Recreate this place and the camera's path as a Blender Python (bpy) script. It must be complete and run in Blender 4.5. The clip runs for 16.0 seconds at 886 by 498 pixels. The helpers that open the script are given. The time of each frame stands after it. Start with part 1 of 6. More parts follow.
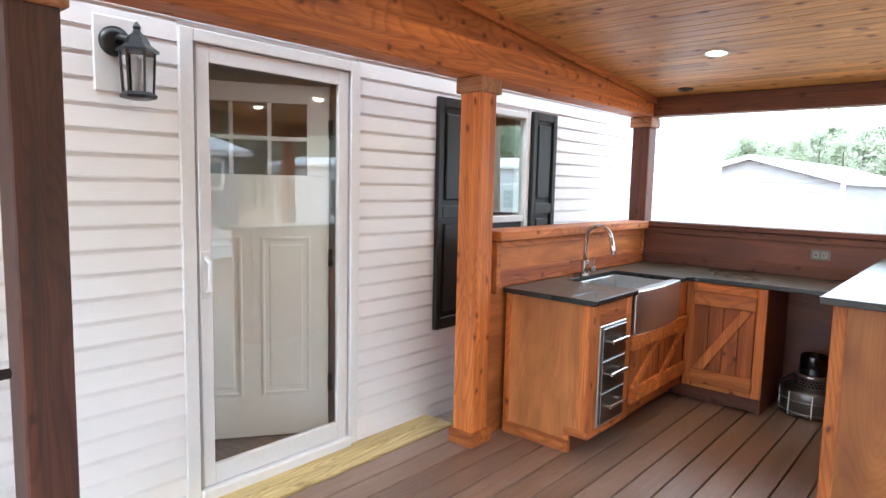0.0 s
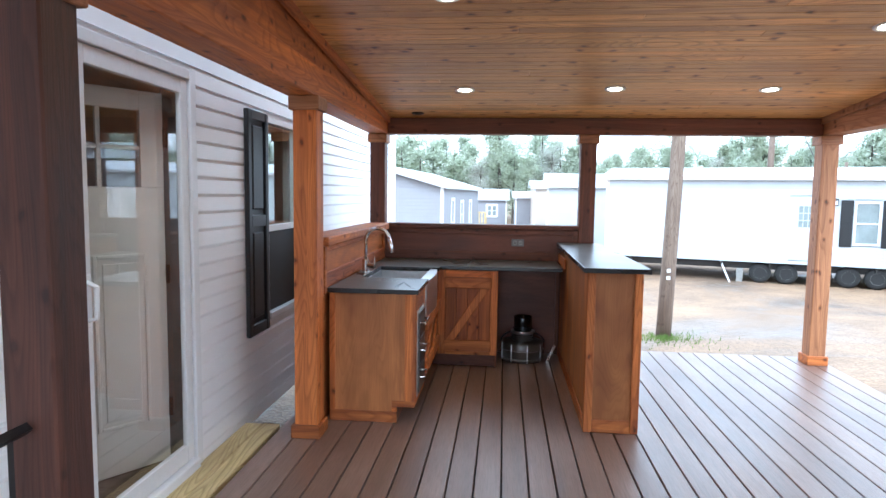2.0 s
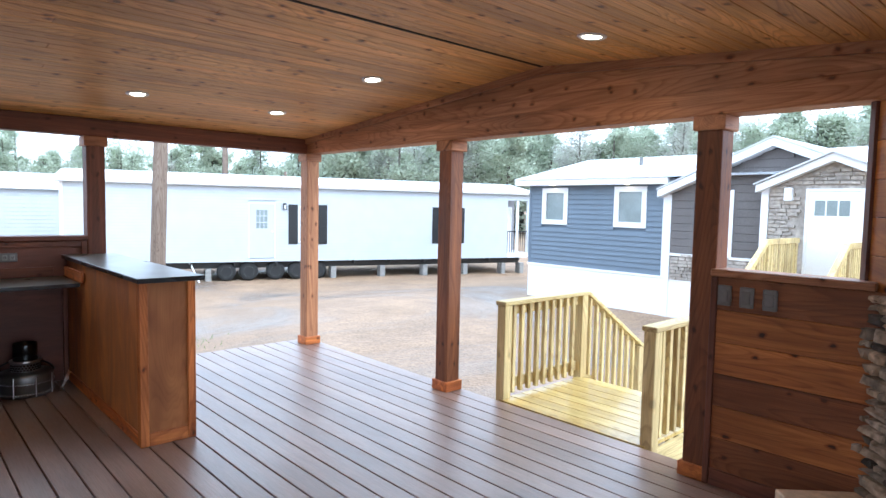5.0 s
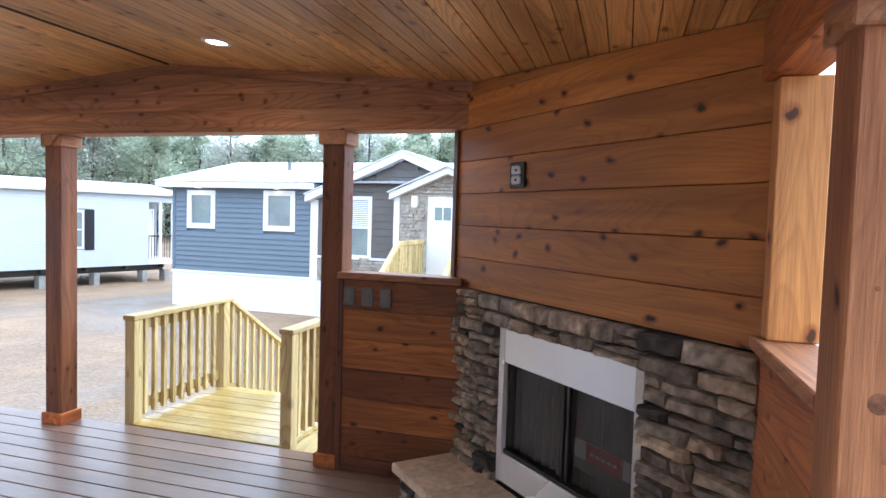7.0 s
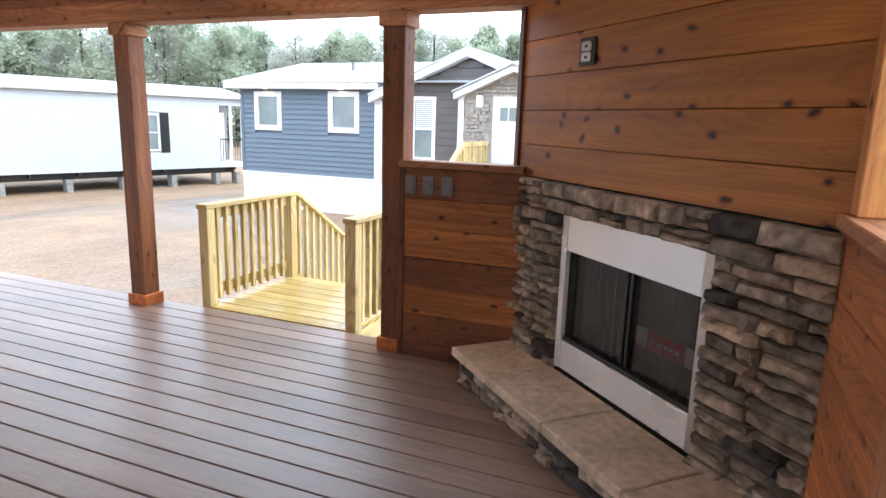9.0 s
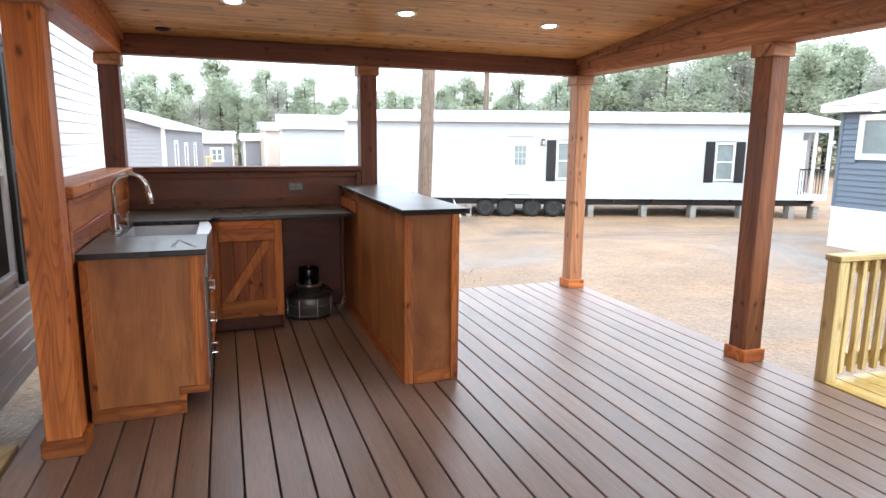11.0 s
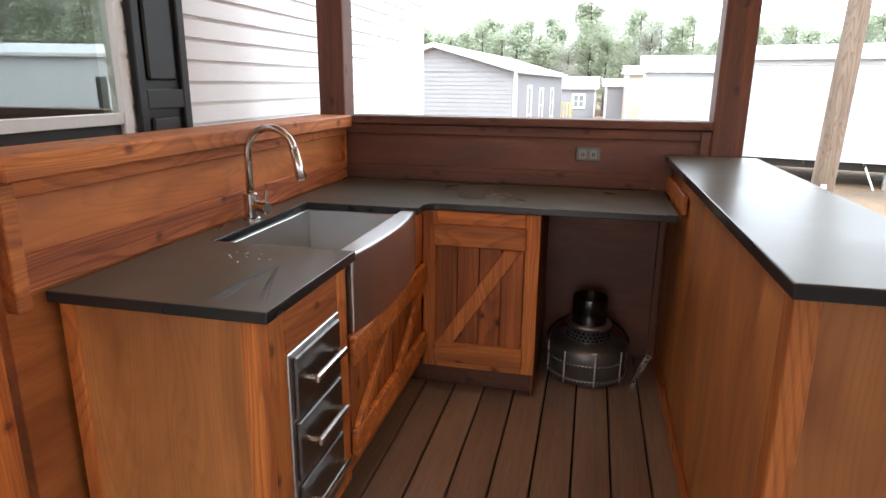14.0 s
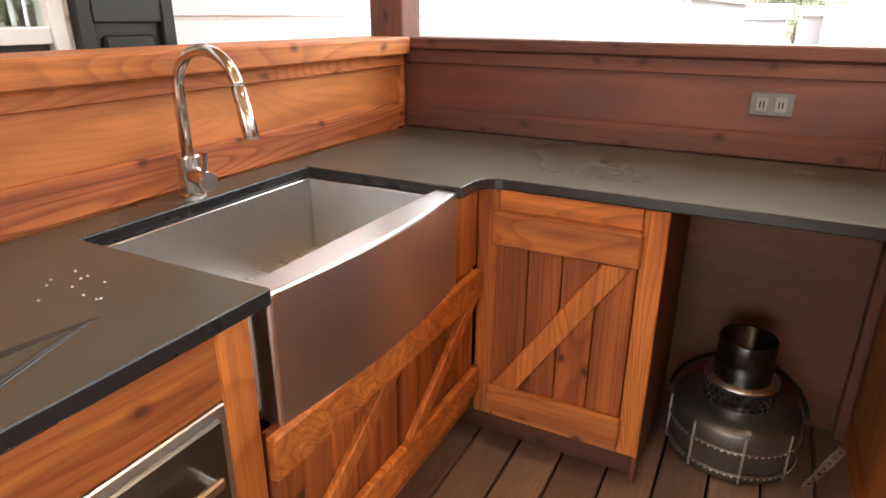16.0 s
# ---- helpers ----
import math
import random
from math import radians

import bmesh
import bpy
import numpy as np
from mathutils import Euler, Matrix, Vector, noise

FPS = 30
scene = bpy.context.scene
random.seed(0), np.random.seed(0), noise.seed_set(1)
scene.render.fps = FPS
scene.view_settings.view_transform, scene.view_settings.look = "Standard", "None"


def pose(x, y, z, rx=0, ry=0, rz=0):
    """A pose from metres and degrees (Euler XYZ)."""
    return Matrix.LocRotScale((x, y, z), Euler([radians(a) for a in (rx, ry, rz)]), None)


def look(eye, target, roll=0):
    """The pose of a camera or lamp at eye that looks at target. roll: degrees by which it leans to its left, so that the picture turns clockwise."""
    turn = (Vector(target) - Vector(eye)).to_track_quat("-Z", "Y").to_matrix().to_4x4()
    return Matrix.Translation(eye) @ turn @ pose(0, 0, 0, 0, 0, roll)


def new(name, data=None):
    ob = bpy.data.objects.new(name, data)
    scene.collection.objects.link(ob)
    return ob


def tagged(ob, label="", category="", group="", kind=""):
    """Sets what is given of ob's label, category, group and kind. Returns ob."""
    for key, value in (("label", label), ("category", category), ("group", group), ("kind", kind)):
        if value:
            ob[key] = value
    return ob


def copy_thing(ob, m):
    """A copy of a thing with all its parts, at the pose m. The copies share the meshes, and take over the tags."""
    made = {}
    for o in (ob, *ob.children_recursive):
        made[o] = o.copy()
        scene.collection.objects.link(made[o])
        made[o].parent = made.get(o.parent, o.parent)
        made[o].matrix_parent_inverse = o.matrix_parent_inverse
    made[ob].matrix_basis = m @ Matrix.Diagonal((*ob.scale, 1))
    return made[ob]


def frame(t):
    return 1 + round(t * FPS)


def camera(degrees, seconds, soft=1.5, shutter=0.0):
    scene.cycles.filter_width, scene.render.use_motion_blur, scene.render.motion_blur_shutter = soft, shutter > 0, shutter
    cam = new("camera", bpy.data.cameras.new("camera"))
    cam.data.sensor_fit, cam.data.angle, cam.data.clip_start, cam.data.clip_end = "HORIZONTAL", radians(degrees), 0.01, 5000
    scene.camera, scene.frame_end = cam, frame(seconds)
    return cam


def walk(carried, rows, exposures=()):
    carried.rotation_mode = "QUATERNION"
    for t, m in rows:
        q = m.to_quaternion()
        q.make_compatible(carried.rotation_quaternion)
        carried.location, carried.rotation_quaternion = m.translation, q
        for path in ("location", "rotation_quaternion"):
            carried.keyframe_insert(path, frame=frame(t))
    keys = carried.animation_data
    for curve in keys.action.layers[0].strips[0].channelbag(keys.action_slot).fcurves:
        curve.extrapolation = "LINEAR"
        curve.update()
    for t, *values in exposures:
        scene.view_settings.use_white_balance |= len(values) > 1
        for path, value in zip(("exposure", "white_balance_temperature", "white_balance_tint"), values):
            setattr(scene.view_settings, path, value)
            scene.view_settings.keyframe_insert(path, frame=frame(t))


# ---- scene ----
cam = camera(71.2, 16.0)
# seconds, the eye, a point it looks at, roll in degrees
PATH = [
    (0, (-0.024, 0.02, 1.515), (-1.334, 1.517, 1.304), 1.3),
    (0.5, (-0.248, -0.279, 1.511), (-1.306, 1.404, 1.297), 1.1),
    (1, (-0.494, -0.535, 1.515), (-1.268, 1.297, 1.303), 1.1),
    (1.5, (-0.755, -0.715, 1.524), (-1.238, 1.216, 1.333), 0.8),
    (2, (-1.022, -0.913, 1.525), (-1.214, 1.07, 1.349), 0.8),
    (2.5, (-1.217, -0.988, 1.537), (-1.12, 1.004, 1.384), 0.7),
    (3, (-1.42, -0.992, 1.548), (-1.058, 0.97, 1.405), 0.7),
    (3.5, (-1.575, -0.986, 1.553), (-0.936, 0.904, 1.415), 0.8),
    (6, (-1.66, -1.024, 1.556), (0.03, 0.039, 1.438), 1.5),
    (6.5, (-1.648, -1.075, 1.566), (0.173, -0.253, 1.466), 1.6),
    (7, (-1.637, -1.137, 1.585), (0.279, -0.573, 1.485), 1.7),
    (7.5, (-1.631, -1.17, 1.577), (0.324, -0.78, 1.423), 1.7),
    (8, (-1.614, -1.171, 1.543), (0.343, -0.84, 1.296), 1.8),
    (8.5, (-1.595, -1.169, 1.492), (0.324, -0.725, 1.15), 1.9),
    (9, (-1.588, -1.141, 1.468), (0.227, -0.403, 1.067), 1.7),
    (9.5, (-1.542, -1.032, 1.468), (0.046, 0.112, 1.056), 1.3),
    (10, (-1.513, -0.884, 1.472), (-0.262, 0.626, 1.079), 0.9),
    (12.5, (-1.195, 0.715, 1.468), (-1.09, 2.682, 1.123), 0.5),
    (13, (-1.072, 1.108, 1.452), (-1.12, 3.068, 1.053), 0.5),
    (13.5, (-0.996, 1.476, 1.42), (-1.221, 3.41, 0.961), 0.5),
    (14, (-0.869, 1.832, 1.408), (-1.312, 3.713, 0.892), 0.5),
    (14.5, (-0.808, 2.158, 1.389), (-1.481, 3.954, 0.821), 0.5),
    (15, (-0.834, 2.46, 1.369), (-1.688, 4.159, 0.748), 0.5),
    (15.5, (-0.863, 2.691, 1.348), (-1.806, 4.325, 0.683), 0.2),
    (16, (-0.884, 2.887, 1.324), (-1.743, 4.547, 0.614), 0.3),
]
EXPOSURES = [(0.0, 2.5, 5600, 4), (1.5, 1.97, 5150, 4), (3.0, 1.68, 5100, 5), (6.0, 1.55, 5200, 6), (8.0, 1.52, 5150, 6), (10.0, 1.74, 6050, 9), (12.5, 1.43, 5550, 7), (13.5, 1.70, 5950, 8), (14.5, 2.15, 6350, 8), (16.0, 2.85, 6750, 9)]
walk(cam, [(row[0], look(*row[1:])) for row in PATH], EXPOSURES)

# ---- sky and light ----
world = bpy.data.worlds.new("sky")
scene.world = world
world.use_nodes = True
wn, wl = world.node_tree.nodes, world.node_tree.links
bg = wn["Background"]
sky = wn.new("ShaderNodeTexSky")
sky.sky_type = "NISHITA"
sky.sun_disc = False
sky.sun_elevation = radians(40)
sky.sun_rotation = radians(162)
sky.air_density, sky.dust_density, sky.ozone_density = 1.0, 4.0, 1.0
# thin overcast: the blue dome washed out by cloud
cloud = wn.new("ShaderNodeMix")
cloud.data_type = "RGBA"
cloud.inputs[0].default_value = 0.8
cloud.inputs[7].default_value = (12.5, 13.0, 13.4, 1)
wl.new(sky.outputs[0], cloud.inputs[6])
wl.new(cloud.outputs[2], bg.inputs[0])
bg.inputs[1].default_value = 0.103
sun = new("sun", bpy.data.lights.new("sun", "SUN"))
sun.data.energy, sun.data.angle, sun.data.color = 0.5, radians(24), (1.0, 0.96, 0.9)
sun.matrix_world = look((4, -12, 12), (0, 0, 0))

# the porch's own recessed lamps: warm disks under the ceiling boards
LAMPS = ((-1.345, 4.02, 2.33), (-0.195, 4.0, 2.335), (0.95, 4.03, 2.33), (1.02, 2.72, 2.45), (-1.325, 2.23, 2.495), (1.16, 0.95, 2.455), (-1.2, 0.9, 2.45))
for place in LAMPS:
    lamp = new("ceiling_lamp_light", bpy.data.lights.new("ceiling_lamp_light", "AREA"))
    lamp.data.shape, lamp.data.size, lamp.data.energy, lamp.data.color = "DISK", 0.09, 0.75, (1.0, 0.80, 0.55)
    lamp.location = (place[0], place[1], place[2] - 0.012)

# ---- materials ----
def nodes_of(name, rough=0.6, metal=0.0):
    m = bpy.data.materials.new(name)
    m.use_nodes = True
    nt = m.node_tree
    b = nt.nodes["Principled BSDF"]
    b.inputs["Roughness"].default_value = rough
    b.inputs["Metallic"].default_value = metal
    return m, nt, b


def node(nt, kind, **values):
    n = nt.nodes.new(kind)
    for key, v in values.items():
        n.inputs[key].default_value = v
    return n


def ramp(nt, source, stops):
    r = nt.nodes.new("ShaderNodeValToRGB")
    while len(r.color_ramp.elements) < len(stops):
        r.color_ramp.elements.new(0.5)
    for e, (p, c) in zip(r.color_ramp.elements, stops):
        e.position, e.color = p, (*c, 1)
    nt.links.new(source, r.inputs[0])
    return r.outputs[0]


def mixed(nt, fac, a, b, mode="MIX"):
    m = nt.nodes.new("ShaderNodeMix")
    m.data_type, m.blend_type = "RGBA", mode
    for sock, v in ((m.inputs[0], fac), (m.inputs[6], a), (m.inputs[7], b)):
        if isinstance(v, (int, float)):
            sock.default_value = v
        elif isinstance(v, tuple):
            sock.default_value = (*v, 1)
        else:
            nt.links.new(v, sock)
    return m.outputs[2]


def coords(nt, scale, shift=True):
    """Object coordinates, scaled; every object is shifted by a random amount."""
    tc = nt.nodes.new("ShaderNodeTexCoord")
    mp = nt.nodes.new("ShaderNodeMapping")
    mp.inputs["Scale"].default_value = scale
    nt.links.new(tc.outputs["Object"], mp.inputs["Vector"])
    if shift:
        info = nt.nodes.new("ShaderNodeObjectInfo")
        mul = nt.nodes.new("ShaderNodeVectorMath")
        mul.operation = "SCALE"
        mul.inputs[0].default_value = (37.0, 23.0, 51.0)
        nt.links.new(info.outputs["Random"], mul.inputs["Scale"])
        nt.links.new(mul.outputs[0], mp.inputs["Location"])
    return mp.outputs[0]


def bumped(nt, b, height, strength, distance=0.003):
    bump = node(nt, "ShaderNodeBump", Strength=strength, Distance=distance)
    nt.links.new(height, bump.inputs["Height"])
    nt.links.new(bump.outputs[0], b.inputs["Normal"])


def wood(name, light, dark, axis, rough=0.55, knots=0.7, streak=16.0, island=False, bump=0.35, vary=0.5, knot_scale=2.6, lines=0.38, run=0.55, swirl=1.2, rings=0.55):
    """Sawn timber with its grain along an axis: streaks, growth bands, knots, and a tone of its own for each board."""
    m, nt, b = nodes_of(name, rough)
    i = "xyz".index(axis)
    def stretched(across, along):
        return tuple(along if k == i else across for k in range(3))
    fine = node(nt, "ShaderNodeTexNoise", Scale=1.0, Detail=6.0, Roughness=0.65)
    nt.links.new(coords(nt, stretched(streak * 11, streak * 0.35)), fine.inputs["Vector"])
    band = node(nt, "ShaderNodeTexNoise", Scale=1.0, Detail=3.0, Distortion=swirl)
    nt.links.new(coords(nt, stretched(streak, run)), band.inputs["Vector"])
    broad = node(nt, "ShaderNodeTexNoise", Scale=1.0, Detail=2.0)
    nt.links.new(coords(nt, stretched(2.4, 0.9)), broad.inputs["Vector"])
    mid = tuple((p + q) / 2 for p, q in zip(light, dark))
    col = ramp(nt, band.outputs["Fac"], [(0.3, dark), (0.5, mid), (0.68, light)])
    fine_col = ramp(nt, fine.outputs["Fac"], [(0.36, (0.50, 0.42, 0.36)), (0.58, (1.0, 1.0, 1.0))])
    col = mixed(nt, lines, col, fine_col, "MULTIPLY")
    if rings:
        # cathedral grain: contour lines of a long, soft swell
        swell = node(nt, "ShaderNodeTexNoise", Scale=1.0, Detail=1.5, Roughness=0.35, Distortion=0.5)
        nt.links.new(coords(nt, stretched(5.5, 0.7)), swell.inputs["Vector"])
        count = nt.nodes.new("ShaderNodeMath")
        count.operation = "MULTIPLY"
        count.inputs[1].default_value = 24.0
        nt.links.new(swell.outputs["Fac"], count.inputs[0])
        saw = nt.nodes.new("ShaderNodeMath")
        saw.operation = "FRACT"
        nt.links.new(count.outputs[0], saw.inputs[0])
        ring_col = ramp(nt, saw.outputs[0], [(0.0, (1.08, 1.06, 1.0)), (0.5, (1.0, 0.97, 0.92)), (0.88, (0.55, 0.42, 0.32)), (1.0, (1.05, 1.02, 0.98))])
        col = mixed(nt, rings, col, ring_col, "MULTIPLY")
    broad_col = ramp(nt, broad.outputs["Fac"], [(0.32, (0.58, 0.50, 0.46)), (0.66, (1.12, 1.08, 1.02))])
    col = mixed(nt, 0.7, col, broad_col, "MULTIPLY")
    if knots:
        # knots run into the timber: a flat pattern of (along, across) that shows on every face
        vor = node(nt, "ShaderNodeTexVoronoi", Scale=1.0, Randomness=1.0)
        vor.voronoi_dimensions = "2D"
        split = nt.nodes.new("ShaderNodeSeparateXYZ")
        nt.links.new(coords(nt, stretched(knot_scale * 3.4, knot_scale * 2.3)), split.inputs[0])
        j, k2 = [n for n in range(3) if n != i]
        add = nt.nodes.new("ShaderNodeMath")
        nt.links.new(split.outputs[j], add.inputs[0])
        nt.links.new(split.outputs[k2], add.inputs[1])
        flat = nt.nodes.new("ShaderNodeCombineXYZ")
        nt.links.new(split.outputs[i], flat.inputs[0])
        nt.links.new(add.outputs[0], flat.inputs[1])
        warp = node(nt, "ShaderNodeTexNoise", Scale=2.2, Detail=2.0)
        nt.links.new(flat.outputs[0], warp.inputs["Vector"])
        bend = nt.nodes.new("ShaderNodeVectorMath")
        bend.operation = "MULTIPLY_ADD"
        bend.inputs[1].default_value = (0.32, 0.32, 0.0)
        nt.links.new(warp.outputs["Color"], bend.inputs[0])
        nt.links.new(flat.outputs[0], bend.inputs[2])
        nt.links.new(bend.outputs[0], vor.inputs["Vector"])
        k = ramp(nt, vor.outputs["Distance"], [(0.045, (0.012, 0.007, 0.005)), (0.072, (0.07, 0.03, 0.016)), (0.09, (0.52, 0.33, 0.20)), (0.19, (1, 1, 1))])
        sep = nt.nodes.new("ShaderNodeSeparateColor")
        nt.links.new(vor.outputs["Color"], sep.inputs[0])
        some = ramp(nt, sep.outputs[0], [(0.62, (0, 0, 0)), (0.64, (1, 1, 1))])
        gate = mixed(nt, some, (1, 1, 1), k)
        col = mixed(nt, knots, col, gate, "MULTIPLY")
    src = nt.nodes.new("ShaderNodeNewGeometry").outputs["Random Per Island"] if island else nt.nodes.new("ShaderNodeObjectInfo").outputs["Random"]
    tone = ramp(nt, src, [(0.0, (0.62, 0.58, 0.55)), (0.5, (1.0, 0.98, 0.95)), (1.0, (1.22, 1.12, 1.0))])
    col = mixed(nt, vary, col, tone, "MULTIPLY")
    nt.links.new(col, b.inputs["Base Color"])
    r = nt.nodes.new("ShaderNodeMapRange")
    r.inputs["To Min"].default_value, r.inputs["To Max"].default_value = rough - 0.12, rough + 0.15
    nt.links.new(band.outputs["Fac"], r.inputs["Value"])
    nt.links.new(r.outputs[0], b.inputs["Roughness"])
    bumped(nt, b, fine.outputs["Fac"], bump)
    return m


def plain(name, color, rough=0.5, metal=0.0, grain=40.0, amount=0.12, bump=0.05, broad=2.0, stretch=(1, 1, 1), tint=0.0):
    """Paint, plastic, metal or stone: a colour with fine grain and broad unevenness."""
    m, nt, b = nodes_of(name, rough, metal)
    fine = node(nt, "ShaderNodeTexNoise", Scale=grain, Detail=4.0)
    nt.links.new(coords(nt, stretch), fine.inputs["Vector"])
    wide = node(nt, "ShaderNodeTexNoise", Scale=broad, Detail=3.0)
    nt.links.new(coords(nt, (1, 1, 1)), wide.inputs["Vector"])
    lo, hi = 1 - amount, 1 + amount * 0.5
    col = mixed(nt, 1.0, color, ramp(nt, fine.outputs["Fac"], [(0.3, (lo,) * 3), (0.7, (hi,) * 3)]), "MULTIPLY")
    col = mixed(nt, 1.0, col, ramp(nt, wide.outputs["Fac"], [(0.3, (lo,) * 3), (0.7, (hi,) * 3)]), "MULTIPLY")
    if tint:
        info = nt.nodes.new("ShaderNodeObjectInfo")
        col = mixed(nt, tint, col, ramp(nt, info.outputs["Random"], [(0.0, (0.45, 0.42, 0.4)), (0.35, (0.8, 0.78, 0.76)), (0.7, (1.05, 0.98, 0.9)), (1.0, (1.35, 1.2, 1.0))]), "MULTIPLY")
    nt.links.new(col, b.inputs["Base Color"])
    r = nt.nodes.new("ShaderNodeMapRange")
    r.inputs["To Min"].default_value, r.inputs["To Max"].default_value = max(rough - 0.08, 0.03), min(rough + 0.1, 1)
    nt.links.new(wide.outputs["Fac"], r.inputs["Value"])
    nt.links.new(r.outputs[0], b.inputs["Roughness"])
    if bump:
        bumped(nt, b, fine.outputs["Fac"], bump)
    return m


CEDAR_L, CEDAR_D = (0.76, 0.285, 0.07), (0.41, 0.125, 0.032)
cedar = {a: wood("cedar_" + a, CEDAR_L, CEDAR_D, a, vary=0.7) for a in "xyz"}
brown = {a: wood("mid_brown_cedar_" + a, (0.55, 0.285, 0.145), (0.33, 0.155, 0.077), a) for a in "xyz"}
# stained boards, and the shade of the backlit bar-end posts as colour
stain_shade = {a: wood("dark_stained_and_backlit_cedar_" + a, (0.22, 0.082, 0.048), (0.10, 0.036, 0.024), a, knots=0.6, rings=0.3) for a in "xyz"}
ply = wood("cedar_plywood", (0.62, 0.27, 0.085), (0.34, 0.13, 0.042), "z", rough=0.5, knots=0.0, streak=3.4, bump=0.1, lines=0.16, run=1.0, swirl=2.2, rings=0.22)
ply_y = wood("cedar_plywood_laid_flat", (0.68, 0.255, 0.078), (0.38, 0.125, 0.04), "y", rough=0.5, knots=0.0, streak=3.4, bump=0.1, lines=0.16, run=1.0, swirl=2.2, rings=0.22)
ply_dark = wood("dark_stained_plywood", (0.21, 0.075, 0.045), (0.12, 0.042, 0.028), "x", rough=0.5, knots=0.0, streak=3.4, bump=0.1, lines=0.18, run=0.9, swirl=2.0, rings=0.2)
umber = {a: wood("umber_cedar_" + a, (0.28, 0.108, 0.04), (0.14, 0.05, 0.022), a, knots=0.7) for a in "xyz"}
board_red = wood("red_cedar_door_board", (0.52, 0.175, 0.045), (0.27, 0.08, 0.022), "z", vary=0.8, knots=0.8)
red_y = wood("reddish_cedar_strip", (0.56, 0.185, 0.06), (0.30, 0.085, 0.03), "y", vary=0.2, rings=0.85)
rust = wood("rust_brown_cedar_plank", (0.50, 0.20, 0.055), (0.27, 0.095, 0.028), "y", knots=0.9)
# jamb post: daylight from the side opening is put into the brighter colour
daylit_cedar = wood("daylit_orange_cedar", (0.86, 0.43, 0.13), (0.60, 0.26, 0.07), "z", knots=0.9, knot_scale=2.0, vary=0.1, rings=0.3)
# knotty post: colour lifted to stand in for strong light from outside
post_cedar = wood("rough_sawn_cedar_post", (0.72, 0.34, 0.15), (0.48, 0.205, 0.085), "z", rough=0.7, knots=0.9, knot_scale=1.9, vary=0.1, bump=0.8, rings=0.3, lines=0.55)
knot_mat = plain("red_brown_knot", (0.31, 0.115, 0.05), 0.6, grain=60, amount=0.5, bump=0.4)
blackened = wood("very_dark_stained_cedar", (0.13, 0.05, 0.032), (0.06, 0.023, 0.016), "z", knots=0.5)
ceiling_wood = wood("pine_ceiling_boards", (0.84, 0.51, 0.195), (0.58, 0.325, 0.108), "x", rough=0.42, knots=0.75, island=True, bump=0.15, vary=0.6, knot_scale=2.0)
treated = {a: wood("pressure_treated_pine_" + a, (0.76, 0.66, 0.36), (0.58, 0.48, 0.21), a, rough=0.55, knots=0.4, vary=0.2, knot_scale=1.6) for a in "xyz"}
treated_wet = wood("wet_pressure_treated_pine", (0.70, 0.56, 0.21), (0.54, 0.41, 0.14), "y", rough=0.2, knots=0.3, vary=0.2, rings=0.3)
# opaque far panes: reflected sky is put into the grey-green colour
window_sky = plain("sky_coloured_window_glass", (0.24, 0.28, 0.28), 0.06, amount=0.2, bump=0.0)
pale_stone = plain("tan_stone_veneer", (0.42, 0.37, 0.32), 0.85, grain=12, amount=0.35, bump=0.4)
deck_mat = wood("brown_composite_decking", (0.33, 0.232, 0.193), (0.25, 0.175, 0.146), "y", rough=0.34, knots=0.0, streak=22.0, bump=0.25, vary=0.25, rings=0.0, lines=0.5)
deck_mat.node_tree.nodes["Principled BSDF"].inputs["IOR"].default_value = 1.68
vinyl_white = plain("white_vinyl_siding", (0.86, 0.85, 0.86), 0.34, grain=60, amount=0.03, stretch=(1, 0.2, 6))
trim_white = plain("white_painted_trim", (0.78, 0.78, 0.79), 0.35, amount=0.03)
black_plastic = plain("black_moulded_shutter_plastic", (0.009, 0.009, 0.010), 0.42, amount=0.2, grain=120, bump=0.15)
black_metal = plain("black_painted_metal", (0.012, 0.012, 0.013), 0.35, amount=0.2, bump=0.1)
steel = plain("brushed_stainless_steel", (0.72, 0.72, 0.725), 0.31, 1.0, grain=30, amount=0.03, stretch=(1, 8, 0.4), bump=0.04)
chrome = plain("polished_chrome", (0.66, 0.62, 0.59), 0.16, 1.0, amount=0.04, bump=0.0)
# dark honed granite, its colour raised to stand in for sky gloss
counter_mat = plain("sheen_lifted_honed_granite", (0.088, 0.083, 0.068), 0.29, grain=9, amount=0.12, bump=0.03)
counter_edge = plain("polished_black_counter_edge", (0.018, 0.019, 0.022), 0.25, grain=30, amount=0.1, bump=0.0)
stone_mat = plain("grey_brown_ledgestone", (0.40, 0.34, 0.275), 0.85, grain=22, amount=0.55, bump=0.9, broad=7, tint=0.85)
stone_dark = plain("charcoal_ledgestone", (0.085, 0.075, 0.07), 0.85, grain=22, amount=0.5, bump=0.9, broad=7, tint=0.4)
cedar_wide = wood("knotty_cedar_plank", (0.68, 0.295, 0.055), (0.39, 0.15, 0.026), "x", rough=0.5, knots=0.95, streak=7.0, knot_scale=2.2, bump=0.15, lines=0.25, rings=0.32, vary=0.65)
film_white = plain("satin_bright_metal_panel", (0.88, 0.87, 0.87), 0.25, 0.35, grain=5, amount=0.05, bump=0.3, stretch=(1, 1, 0.3))
steel_warm = plain("warm_satin_steel", (0.55, 0.49, 0.43), 0.4, 0.8, amount=0.1)
curtain_mat = plain("woven_spark_mesh", (0.20, 0.19, 0.18), 0.5, 0.5, grain=300, amount=0.3, bump=0.3)
mortar = plain("dark_mortar", (0.05, 0.045, 0.04), 0.95, grain=40, amount=0.4, bump=0.5)
